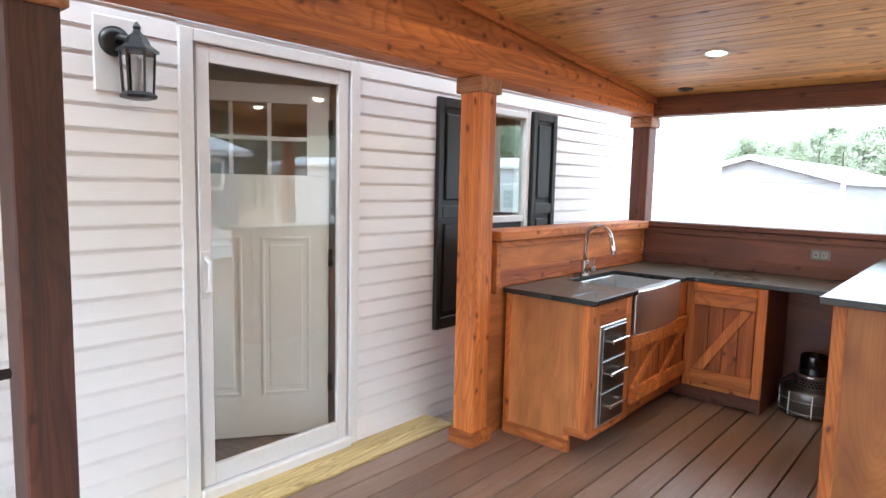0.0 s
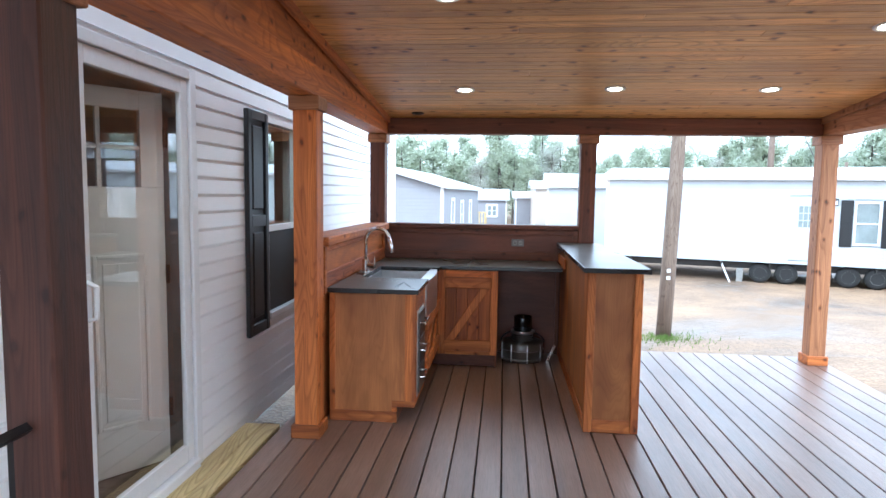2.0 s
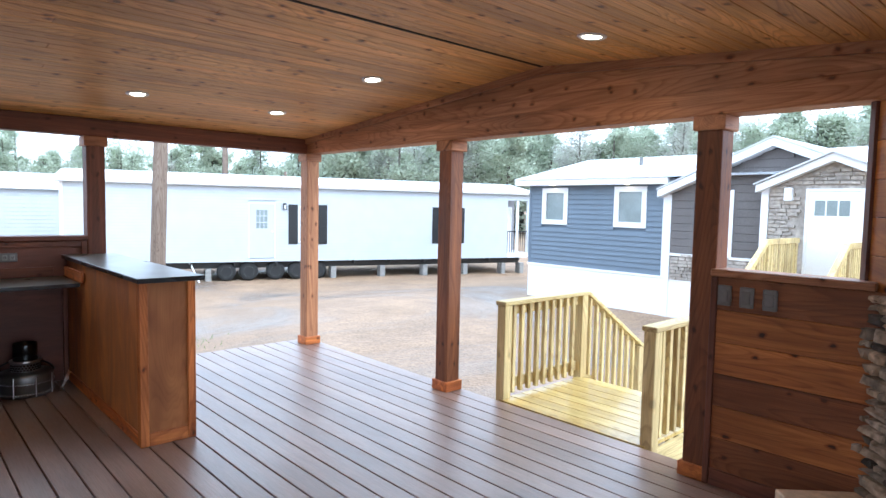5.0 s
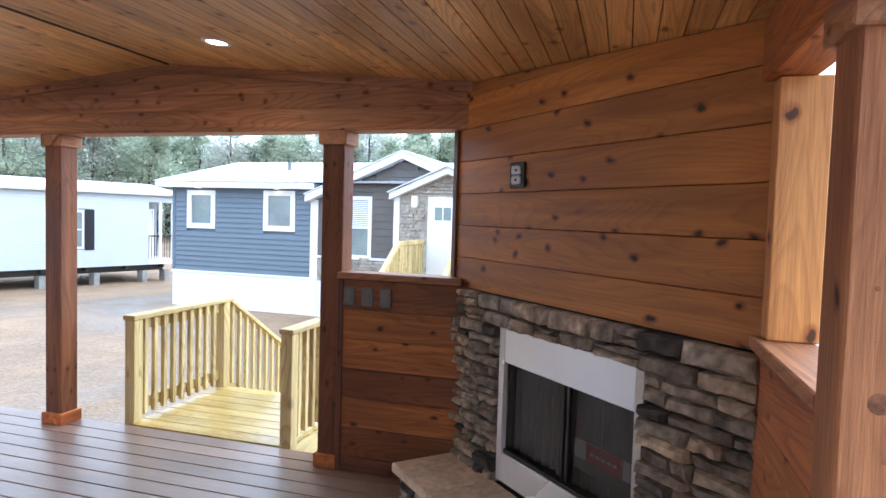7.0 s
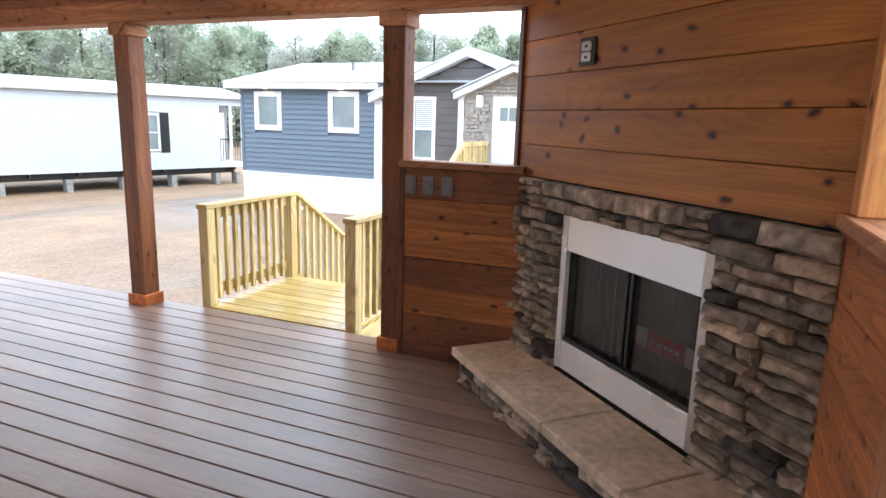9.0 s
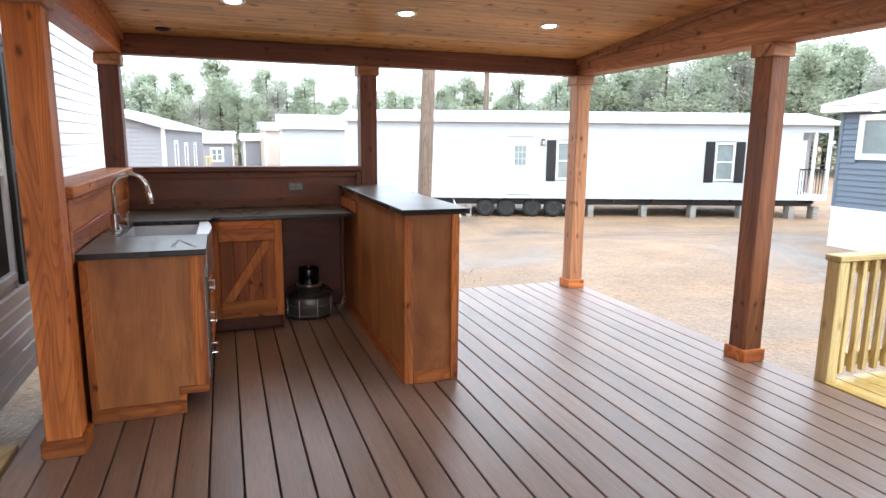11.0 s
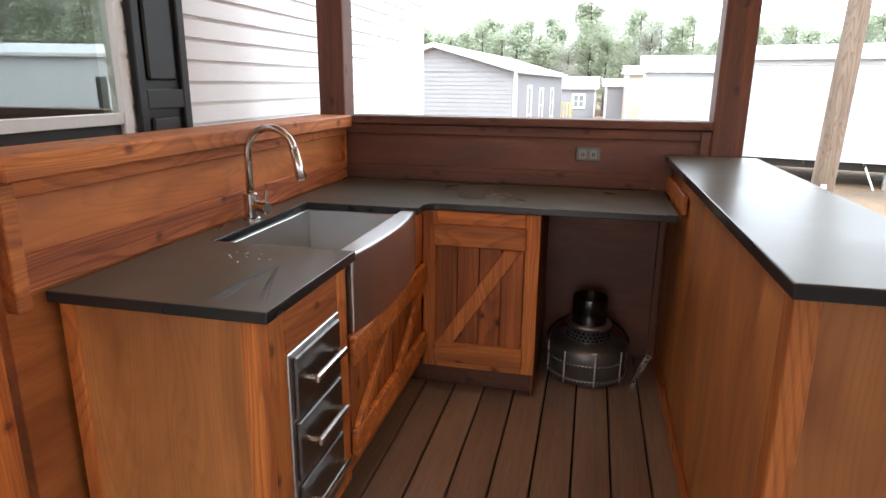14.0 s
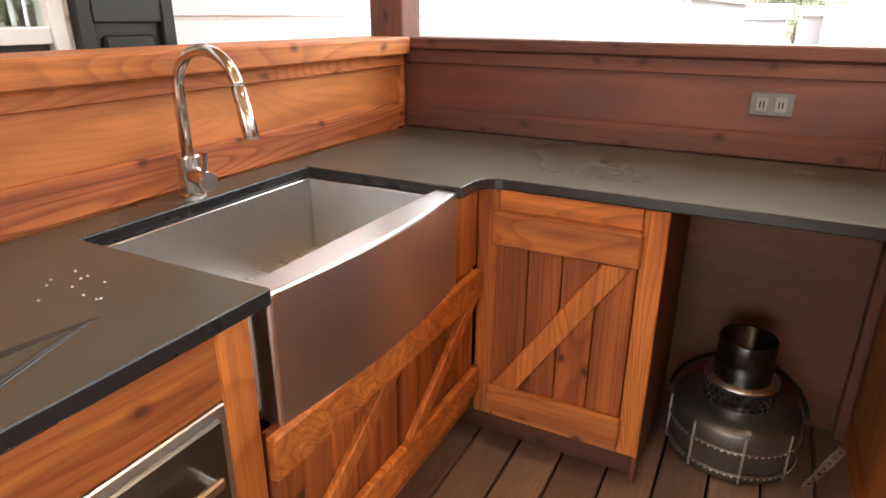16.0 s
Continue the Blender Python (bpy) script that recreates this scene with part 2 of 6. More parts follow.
hearth_mat = plain("tan_cast_hearth_slab", (0.66, 0.51, 0.37), 0.75, grain=26, amount=0.25, bump=0.4, broad=4, tint=0.35)
rubber = plain("black_tyre_rubber", (0.02, 0.02, 0.02), 0.8, amount=0.2)
steel_frame = plain("dark_chassis_steel", (0.035, 0.032, 0.03), 0.6, amount=0.3)
blue_vinyl = plain("slate_blue_vinyl_siding", (0.125, 0.158, 0.20), 0.5, grain=60, amount=0.06)
grey_vinyl = plain("pale_grey_vinyl_siding", (0.27, 0.27, 0.29), 0.5, grain=60, amount=0.05)
tan_vinyl = plain("tan_vinyl_siding", (0.55, 0.47, 0.40), 0.5, amount=0.05)
brown_board = plain("dark_taupe_board_siding", (0.13, 0.115, 0.11), 0.6, amount=0.12, grain=30)
metal_roof = plain("white_metal_roofing", (0.58, 0.60, 0.62), 0.35, amount=0.05)
grey_roof = plain("grey_shingle_roof", (0.42, 0.44, 0.47), 0.8, amount=0.2)
plate_grey = plain("grey_cover_plate_plastic", (0.17, 0.165, 0.16), 0.45, amount=0.1)
inside_paint = plain("grey_interior_paint", (0.50, 0.48, 0.46), 0.7, amount=0.05)
inside_floor = wood("grey_brown_plank_flooring", (0.20, 0.16, 0.135), (0.13, 0.10, 0.085), "x", knots=0.0)
pole_mat = wood("weathered_pole_timber", (0.25, 0.21, 0.185), (0.16, 0.13, 0.11), "z", rough=0.9, knots=0.3, bump=0.8)
bark = plain("grey_brown_bark", (0.10, 0.08, 0.065), 0.95, grain=14, amount=0.4, bump=0.8)
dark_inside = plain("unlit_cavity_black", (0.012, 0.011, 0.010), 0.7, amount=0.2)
red_label = plain("red_printed_label", (0.42, 0.035, 0.04), 0.5, amount=0.08)
white_label = plain("white_printed_label", (0.6, 0.6, 0.6), 0.5, amount=0.05)
concrete = plain("concrete_block", (0.32, 0.31, 0.29), 0.9, amount=0.2, bump=0.4)


def glass_mat(name, color=(1, 1, 1), rough=0.0):
    m, nt, b = nodes_of(name, rough)
    b.inputs["Base Color"].default_value = (*color, 1)
    b.inputs["Transmission Weight"].default_value = 1.0
    b.inputs["IOR"].default_value = 1.45
    return m


glass = glass_mat("clear_window_glass")
green_glass = glass_mat("tinted_window_glass", (0.80, 0.95, 0.90))
green_glass.node_tree.nodes["Principled BSDF"].inputs["IOR"].default_value = 2.5
glass.node_tree.nodes["Principled BSDF"].inputs["IOR"].default_value = 1.6


# the spark mesh lets about a third of the light through
cn = curtain_mat.node_tree
cn.nodes["Principled BSDF"].inputs["Alpha"].default_value = 0.62
door_white = plain("off_white_door_paint", (0.82, 0.815, 0.80), 0.4, amount=0.03)
# white vinyl dimmed in colour so that outdoor daylight does not wash it out
far_white = plain("dimmed_cool_white_vinyl", (0.46, 0.485, 0.505), 0.45, grain=60, amount=0.04)


def ground_mat():
    m, nt, b = nodes_of("wet_sandy_gravel_yard", 0.8)
    c = coords(nt, (1, 1, 1), False)
    big = node(nt, "ShaderNodeTexNoise", Scale=0.11, Detail=6.0, Roughness=0.6, Distortion=0.8)
    mid = node(nt, "ShaderNodeTexNoise", Scale=0.8, Detail=6.0, Roughness=0.7)
    peb = node(nt, "ShaderNodeTexVoronoi", Scale=26.0)
    for n in (big, mid, peb):
        nt.links.new(c, n.inputs["Vector"])
    sand = ramp(nt, big.outputs["Fac"], [(0.34, (0.16, 0.13, 0.108)), (0.46, (0.285, 0.20, 0.135)), (0.60, (0.355, 0.24, 0.145)), (0.75, (0.24, 0.19, 0.148))])
    col = mixed(nt, 0.8, sand, ramp(nt, mid.outputs["Fac"], [(0.3, (0.62, 0.6, 0.58)), (0.65, (1.1, 1.08, 1.05))]), "MULTIPLY")
    col = mixed(nt, 0.45, col, ramp(nt, peb.outputs["Color"], [(0.1, (0.45, 0.43, 0.42)), (0.8, (1.25, 1.2, 1.15))]), "MULTIPLY")
    nt.links.new(col, b.inputs["Base Color"])
    nt.links.new(ramp(nt, big.outputs["Fac"], [(0.36, (0.28,) * 3), (0.46, (0.8,) * 3)]), b.inputs["Roughness"])
    bumped(nt, b, peb.outputs["Distance"], 0.6, 0.02)
    return m


yard = ground_mat()


def leaf_mat(name, a, c):
    m, nt, b = nodes_of(name, 0.7)
    geo = nt.nodes.new("ShaderNodeNewGeometry")
    tone = ramp(nt, geo.outputs["Random Per Island"], [(0.0, a), (1.0, c)])
    nt.links.new(tone, b.inputs["Base Color"])
    # needles let about half of the light through
    thin = nt.nodes.new("ShaderNodeBsdfTranslucent")
    nt.links.new(tone, thin.inputs["Color"])
    both = nt.nodes.new("ShaderNodeMixShader")
    both.inputs[0].default_value = 0.5
    nt.links.new(b.outputs[0], both.inputs[1])
    nt.links.new(thin.outputs[0], both.inputs[2])
    nt.links.new(both.outputs[0], nt.nodes["Material Output"].inputs["Surface"])
    return m


# distance haze is mixed into these pale needle and twig colours
leaf_green = leaf_mat("haze_paled_needle_green", (0.36, 0.41, 0.30), (0.50, 0.54, 0.42))
leaf_bare = leaf_mat("haze_paled_twig_grey", (0.40, 0.41, 0.35), (0.52, 0.52, 0.46))


def glow(name, color, strength):
    m, nt, b = nodes_of(name)
    b.inputs["Emission Color"].default_value = (*color, 1)
    b.inputs["Emission Strength"].default_value = strength
    return m


lamp_glow = glow("warm_lit_diffuser", (1.0, 0.80, 0.50), 14.0)
soffit_glow = glow("warm_soffit_lamp", (1.0, 0.72, 0.4), 4.0)

# ---- building helpers ----
def thing(name, at, label, category, group="", kind=""):
    ob = new(name)
    ob.location = at
    ob.empty_display_size = 0.05
    return tagged(ob, label, category, group, kind)


def mesh_of(bm, name, mat, smooth=False):
    me = bpy.data.meshes.new(name)
    bm.normal_update()
    bm.to_mesh(me)
    bm.free()
    for m in mat if isinstance(mat, (list, tuple)) else [mat]:
        me.materials.append(m)
    if smooth:
        for p in me.polygons:
            p.use_smooth = True
    return me


def base_of(ob):
    """The place in the world from which a parent's meshes are shifted back."""
    v = Vector(ob.location)
    while ob.parent:
        ob = ob.parent
        v = v + Vector(ob.location) if ob.type == "EMPTY" else v
    return v


def part(name, bm, mat, parent, label="", smooth=False):
    """Links a bmesh that is drawn in world places as one mesh under a thing or a part."""
    ob = new(name, mesh_of(bm, name, mat, smooth))
    ob.parent = parent
    top = parent
    while top.parent:
        top = top.parent
    if parent is top:
        ob.matrix_parent_inverse = top.matrix_basis.inverted() if top.type != "EMPTY" else Matrix.LocRotScale(top.location, top.rotation_euler, None).inverted()
    return tagged(ob, label) if label else ob


def solo(name, bm, mat, label, category="", group="", kind="", smooth=False):
    return tagged(new(name, mesh_of(bm, name, mat, smooth)), label, category, group, kind)


def add_box(bm, x0, y0, z0, x1, y1, z1, bevel=0.0, m=None, mat=0):
    """A box with chamfered edges, added to bm."""
    sub = bmesh.new()
    bmesh.ops.create_cube(sub, size=1.0, matrix=Matrix.Translation(((x0 + x1) / 2, (y0 + y1) / 2, (z0 + z1) / 2)) @ Matrix.Diagonal((abs(x1 - x0), abs(y1 - y0), abs(z1 - z0), 1)))
    if bevel:
        bmesh.ops.bevel(sub, geom=sub.edges[:], offset=bevel, segments=1, affect="EDGES", profile=0.7)
    merge(bm, sub, m, mat)
    return bm


def merge(bm, sub, m=None, mat=0):
    if m is not None:
        bmesh.ops.transform(sub, matrix=m, verts=sub.verts[:])
    for f in sub.faces:
        f.material_index = mat
    me = bpy.data.meshes.new("tmp")
    sub.to_mesh(me)
    sub.free()
    bm.from_mesh(me)
    bpy.data.meshes.remove(me)


def box(x0, y0, z0, x1, y1, z1, bevel=0.004, m=None):
    return add_box(bmesh.new(), x0, y0, z0, x1, y1, z1, bevel, m)


def prism(outline, depth, m=None, bm=None, bevel=0.0, mat=0):
    """An outline in (u, v), pushed out along w by depth; m maps (u, v, w) into the world."""
    sub = bmesh.new()
    vs = [sub.verts.new((u, v, 0)) for u, v in outline]
    f = sub.faces.new(vs)
    ext = bmesh.ops.extrude_face_region(sub, geom=[f])
    bmesh.ops.translate(sub, vec=(0, 0, depth), verts=[e for e in ext["geom"] if isinstance(e, bmesh.types.BMVert)])
    bmesh.ops.recalc_face_normals(sub, faces=sub.faces[:])
    if bevel:
        bmesh.ops.bevel(sub, geom=sub.edges[:], offset=bevel, segments=1, affect="EDGES")
    bm = bm or bmesh.new()
    merge(bm, sub, m, mat)
    return bm


def lathe(profile, at, m=None, steps=24, bm=None, mat=0):
    """Rings of (radius, height) round the z axis at a place."""
    sub = bmesh.new()
    rings = []
    for r, z in profile:
        rings.append([sub.verts.new((max(r, 1e-4) * math.cos(2 * math.pi * k / steps), max(r, 1e-4) * math.sin(2 * math.pi * k / steps), z)) for k in range(steps)])
    for a, c in zip(rings, rings[1:]):
        for k in range(steps):
            sub.faces.new((a[k], a[(k + 1) % steps], c[(k + 1) % steps], c[k]))
    sub.faces.new(rings[0][::-1])
    sub.faces.new(rings[-1])
    bmesh.ops.recalc_face_normals(sub, faces=sub.faces[:])
    bm = bm or bmesh.new()
    merge(bm, sub, Matrix.Translation(at) @ (m or Matrix()), mat)
    return bm


def tube(points, radius, steps=12, bm=None):
    """A round bar along a run of points; radius is one number or one for each point."""
    sub = bmesh.new()
    pts = [Vector(p) for p in points]
    rad = radius if isinstance(radius, (list, tuple)) else [radius] * len(pts)
    rings = []
    turn = None
    for i, p in enumerate(pts):
        d = (pts[min(i + 1, len(pts) - 1)] - pts[max(i - 1, 0)]).normalized()
        turn = last.rotation_difference(d) @ turn if turn else d.to_track_quat("Z", "Y")
        last = d
        q = turn.to_matrix()
        rings.append([sub.verts.new(p + q @ Vector((rad[i] * math.cos(2 * math.pi * k / steps), rad[i] * math.sin(2 * math.pi * k / steps), 0))) for k in range(steps)])
    for a, c in zip(rings, rings[1:]):
        for k in range(steps):
            best = (a[k], a[(k + 1) % steps], c[(k + 1) % steps], c[k])
            sub.faces.new(best)
    sub.faces.new(rings[0][::-1])
    sub.faces.new(rings[-1])
    bmesh.ops.recalc_face_normals(sub, faces=sub.faces[:])
    bm = bm or bmesh.new()
    merge(bm, sub)
    return bm


# a frame whose u runs along y, v along z, w along +x (for house walls), and others
def on_x(x, flip=1):
    """u = y, v = z, w = x (or -x)."""
    return Matrix(((0, 0, flip, x), (1, 0, 0, 0), (0, 1, 0, 0), (0, 0, 0, 1)))


def on_y(y, flip=1):
    """u = x, v = z, w = y (or -y)."""
    return Matrix(((1, 0, 0, 0), (0, 0, flip, y), (0, 1, 0, 0), (0, 0, 0, 1)))


# ---- plan ----
GROUND = -0.85
LOW = -1.24  # the yard falls away beyond the deck
HOUSE_X = -2.72
DECK = dict(x0=-2.433, x1=2.03, y0=-1.72, y1=5.30)
RIDGE_Y, RIDGE_Z, EAVE_Z = 1.80, 2.545, 2.255
SLOPE = (RIDGE_Z - EAVE_Z) / (5.03 - RIDGE_Y)
BEAM_Z = 2.10


def roof_z(y):
    return RIDGE_Z - SLOPE * abs(y - RIDGE_Y)


# ground: one sheet to the horizon
bm = bmesh.new()
edges = [-900, -200, -60, -25, -12, -6, -3, 0, 3, 6, 9, 11, 12.5, 14, 16, 18, 22, 30, 45, 80, 200, 900]


def ground_z(y):
    f = min(max((y - 11) / 5, 0), 1)
    return GROUND + (LOW - GROUND) * f * f * (3 - 2 * f)


grid = [[bm.verts.new((x, y, ground_z(y) + (0.035 * noise.noise((x * 0.13, y * 0.13, 0)) if abs(x) < 100 and abs(y) < 100 else 0))) for y in edges] for x in edges]
for i in range(len(edges) - 1):
    for j in range(len(edges) - 1):
        bm.faces.new((grid[i][j], grid[i + 1][j], grid[i + 1][j + 1], grid[i][j + 1]))
solo("ground", bm, yard, "wet sandy gravel yard with tyre ruts", "ground", kind="structure", smooth=True)


# ---- porch frame ----
def porch_post(x, y, z1, label, base=True, w=0.145, group="porch posts", z0=0.0):
    t = thing("porch_post", (x, y, z0), label, "post", group)
    h = w / 2
    # backlit posts at the bar end and landing carry their shade as darker wood
    part("shaft", box(x - h, y - h, z0, x + h, y + h, z1, 0.006), blackened if "beside the door" in label else umber["z"] if "dark" in label else brown["z"] if x > 1 else post_cedar if "knot" in label else stain_shade["z"] if y > 5 else cedar["z"], t)
    k = h + 0.02
    part("cap", box(x - k, y - k, z1 - 0.085, x + k, y + k, z1 - 0.002, 0.005), brown["x"], t)
    if base:
        part("base_trim", box(x - k, y - k, z0, x + k, y + k, z0 + 0.085, 0.006), cedar["x"], t)
    return t


POST = "square cedar porch post with base trim"
porch_post(-2.215, 2.80, BEAM_Z, POST + ", beside the sink counter")
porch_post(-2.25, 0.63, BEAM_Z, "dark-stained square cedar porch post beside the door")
porch_post(-2.245, 5.10, BEAM_Z, "square cedar porch post standing in the half-wall corner", base=False)
porch_post(-0.24, 5.10, BEAM_Z, "square cedar porch post at the end of the half wall", base=False)
porch_post(1.885, 5.07, BEAM_Z, POST + " at the yard corner")
porch_post(1.905, 2.81, BEAM_Z, "dark square cedar post on the open deck edge")
porch_post(1.90, 0.60, BEAM_Z, "backlit square cedar post beside the landing, shade in its dark colour")
knotty = porch_post(-0.253, -1.605, BEAM_Z - 0.06, "rough cedar porch post with a large knot, beside the steps")
for ky, kz, kr in ((-1.600, 1.265, 0.022), (-1.632, 1.269, 0.006), (-1.615, 1.16, 0.008), (-1.585, 1.48, 0.006), (-1.60, 1.62, 0.007)):
    part("knot", tube([(-0.3253, ky, kz), (-0.3262, ky, kz)], [kr, kr * 0.8], 11), knot_mat, knotty)


def beam(name, bm, mat, label):
    t = solo(name, bm, mat, label, "beam", kind="structure")
    return t


# house-side beam: a level timber, with two tapering boards that follow the roof slope
Y0, Y1 = -1.68, 5.19
for name, x0, x1, label in (("beam_house", -2.33, -2.15, "stepped cedar beam beside the house"), ("beam_front", 1.83, 2.01, "tall cedar gable beam along the open side")):
    beam(name, box(x0, Y0, BEAM_Z, x1, Y1, 2.285 if name == "beam_house" else 2.24, 0.006), cedar["y"] if name == "beam_house" else brown["y"], label)
    inner = x1 if name == "beam_house" else x0
    for k, (low, out, thick) in enumerate(((2.286 if name == "beam_house" else 2.241, 0.0, 0.03), (None, 0.028, 0.03))):
        s = 1 if name == "beam_house" else -1
        if low is None:
            ol = [(Y0, roof_z(Y0) - 0.055), (RIDGE_Y, RIDGE_Z - 0.055), (Y1 - 0.16, roof_z(Y1 - 0.16) - 0.055), (Y1 - 0.16, roof_z(Y1 - 0.16)), (RIDGE_Y, RIDGE_Z), (Y0, roof_z(Y0))]
            sx = inner + s * 0.003
        else:
            ol = [(Y0, low), (Y1 - 0.16, low), (Y1 - 0.16, roof_z(Y1 - 0.16) + 0.02), (RIDGE_Y, RIDGE_Z + 0.02), (Y0, roof_z(Y0) + 0.02)]
            sx = inner - s * 0.045
        part("gable_board" if low else "slope_trim", prism(ol, thick if low else 0.025, on_x(sx, s)), cedar["y"] if name == "beam_house" else brown["y"], bpy.data.objects[name])
beam("beam_far", box(-2.149, 5.03, BEAM_Z, 1.829, 5.17, roof_z(5.03) - 0.004, 0.006), stain_shade["x"], "dark cedar beam over the bar end")
beam("beam_near", box(-2.149, -1.67, BEAM_Z - 0.06, 1.829, -1.53, roof_z(-1.53) - 0.004, 0.006), cedar["x"], "cedar beam over the step end")

# ceiling: tongue-and-groove boards along x on both slopes, with a dark strip at the ridge
bm = bmesh.new()
BOARD = 0.0885
for side in (1, -1):
    n = int(3.62 / BOARD) + 1
    for k in range(n):
        a, c = 0.012 + k * BOARD, 0.012 + (k + 1) * BOARD - 0.004
        ya, yc = RIDGE_Y + side * a, RIDGE_Y + side * c
        cut = -2.36 + 0.3 + ((k * 1.37 + side) % 3.4)
        for xa, xb in ((-2.36, cut), (cut + 0.002, 2.03)):
            lip = 0.003 * side
            prism([(ya, roof_z(ya)), (yc, roof_z(yc)), (yc, roof_z(yc) + 0.018), (ya, roof_z(ya) + 0.018)], xb - xa, Matrix(((0, 0, 1, xa), (1, 0, 0, 0), (0, 1, 0, 0), (0, 0, 0, 1))), bm, 0.0018)
solo("ceiling", bm, ceiling_wood, "stained tongue-and-groove pine porch ceiling", "ceiling", kind="structure")
bm = prism([(-1.75, roof_z(-1.75) + 0.016), (RIDGE_Y, RIDGE_Z + 0.016), (5.36, roof_z(5.36) + 0.016), (5.36, roof_z(5.36) + 0.20), (RIDGE_Y, RIDGE_Z + 0.20), (-1.75, roof_z(-1.75) + 0.20)], 4.62, Matrix(((0, 0, 1, -2.37), (1, 0, 0, 0), (0, 1, 0, 0), (0, 0, 0, 1))))
solo("roof", bm, brown_board, "closed porch roof above the boards", "roof", kind="structure")
solo("ridge_strip", box(-2.14, RIDGE_Y - 0.011, RIDGE_Z - 0.006, 1.82, RIDGE_Y + 0.011, RIDGE_Z + 0.012, 0.002), dark_inside, "dark seam strip along the ceiling ridge", "trim", kind="structure")


def lap_wall(parent, segs, m, mat, course, z0, z1, name="siding_course", thick=0.019):
    """Clapboard courses as separate parts; segs(z) gives the stretches of u still to be clad at that height."""
    z = z0
    while z < z1 - 0.01:
        top = min(z + course, z1)
        bm = bmesh.new()
        for u0, u1 in segs(z, top):
            prism([(0.0, 0.0), (thick, 0.0), (thick - 0.001, 0.004), (thick - 0.005, (top - z) * 0.80), (0.002, (top - z) * 0.95), (0.001, top - z), (0.0, top - z)], u1 - u0, m @ Matrix(((0, 0, 1, u0), (0, 1, 0, z), (1, 0, 0, 0), (0, 0, 0, 1))), bm)
        if len(bm.verts):
            part(name, bm, mat, parent)
        else:
            bm.free()
        z = top
    return parent


# ---- house wall ----
DOOR = (1.315, 2.345, 0.0, 2.165)
WIN = (3.345, 4.055, 0.60, 2.06)
HOUSE_Y1 = 8.6
house_m = on_x(HOUSE_X)


def house_segs(z, top):
    cuts = []
    if top <= DOOR[3] + 0.1 and z < DOOR[3]:
        cuts.append(DOOR[:2])
    if top > WIN[2] and z < WIN[3]:
        cuts.append(WIN[:2])
    u, out = -4.0, []
    for a, c in cuts:
        out.append((u, a))
        u = c
    return out + [(u, HOUSE_Y1)]


wall = thing("wall_house", (HOUSE_X, 0, 0), "white vinyl clapboard house wall", "wall", kind="structure")
bm = bmesh.new()
for y0, y1, z0, z1 in ((-4.0, DOOR[0], -0.05, 2.75), (DOOR[0], DOOR[1], DOOR[3], 2.75), (DOOR[0], DOOR[1], -0.05, 0.03), (DOOR[1], WIN[0], -0.05, 2.75), (WIN[0], WIN[1], -0.05, WIN[2]), (WIN[0], WIN[1], WIN[3], 2.75), (WIN[1], HOUSE_Y1, -0.05, 2.75)):
    add_box(bm, HOUSE_X - 0.12, y0, z0, HOUSE_X - 0.002, y1, z1)
part("wall_core", bm, trim_white, wall)
lap_wall(wall, house_segs, house_m, vinyl_white, 0.0975, -0.049, 2.72)
part("corner_post", box(HOUSE_X - 0.03, HOUSE_Y1 - 0.09, -0.05, HOUSE_X + 0.022, HOUSE_Y1 + 0.015, 2.72, 0.004), trim_white, wall)
part("end_wall", box(-8.4, HOUSE_Y1 - 0.12, -0.05, HOUSE_X - 0.03, HOUSE_Y1, 2.75), trim_white, wall)
part("soffit", box(HOUSE_X - 0.1, -4.0, 2.72, HOUSE_X + 0.12, HOUSE_Y1 + 0.25, 2.75, 0.003), trim_white, wall)
part("fascia", box(HOUSE_X + 0.12, -4.0, 2.70, HOUSE_X + 0.145, HOUSE_Y1 + 0.25, 2.86, 0.003), trim_white, wall)

# ---- half walls round the porch ----
def half_wall(name, core, cap, trims, mats, label):
    t = thing(name, ((core[0] + core[3]) / 2, (core[1] + core[4]) / 2, 0), label, "half wall", kind="structure")
    part("panel", box(*core, 0.002), mats[0], t)
    part("ledge_cap", box(*cap, 0.006), mats[1], t)
    for tr in trims:
        part("trim_strip", box(*tr, 0.003), mats[3] if len(mats) > 3 and tr[2] > 0.9 and tr[5] <= 1.0 else mats[2], t)
    return t


half_wall("wall_sink_side", (-2.31, 2.932, 0, -2.19, 5.02, 1.182), (-2.335, 2.93, 1.183, -2.124, 5.011, 1.243),
          [(-2.189, 2.975, 1.14, -2.166, 5.03, 1.181), (-2.189, 2.932, 0.872, -2.150, 2.974, 1.180), (-2.189, 2.975, 0.906, -2.170, 5.03, 1.0), (-2.189, 5.005, 1.0, -2.166, 5.03, 1.139)],
          (ply_y, cedar["y"], cedar["y"], red_y), "orange cedar half wall behind the sink counter")
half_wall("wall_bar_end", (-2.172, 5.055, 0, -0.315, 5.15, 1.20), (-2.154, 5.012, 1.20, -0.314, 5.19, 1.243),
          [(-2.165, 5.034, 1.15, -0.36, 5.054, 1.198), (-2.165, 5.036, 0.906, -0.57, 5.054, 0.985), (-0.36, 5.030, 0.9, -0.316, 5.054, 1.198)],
          (ply_dark, stain_shade["x"], stain_shade["x"]), "dark-stained cedar half wall at the bar end")

front = thing("wall_front_side", (1.87, 0.2, 0), "knotty cedar plank half wall under a small opening", "half wall", kind="structure")
part("core", box(1.835, -0.35, 0, 1.93, 0.542, 1.195, 0), dark_inside, front)
zz = 0.10
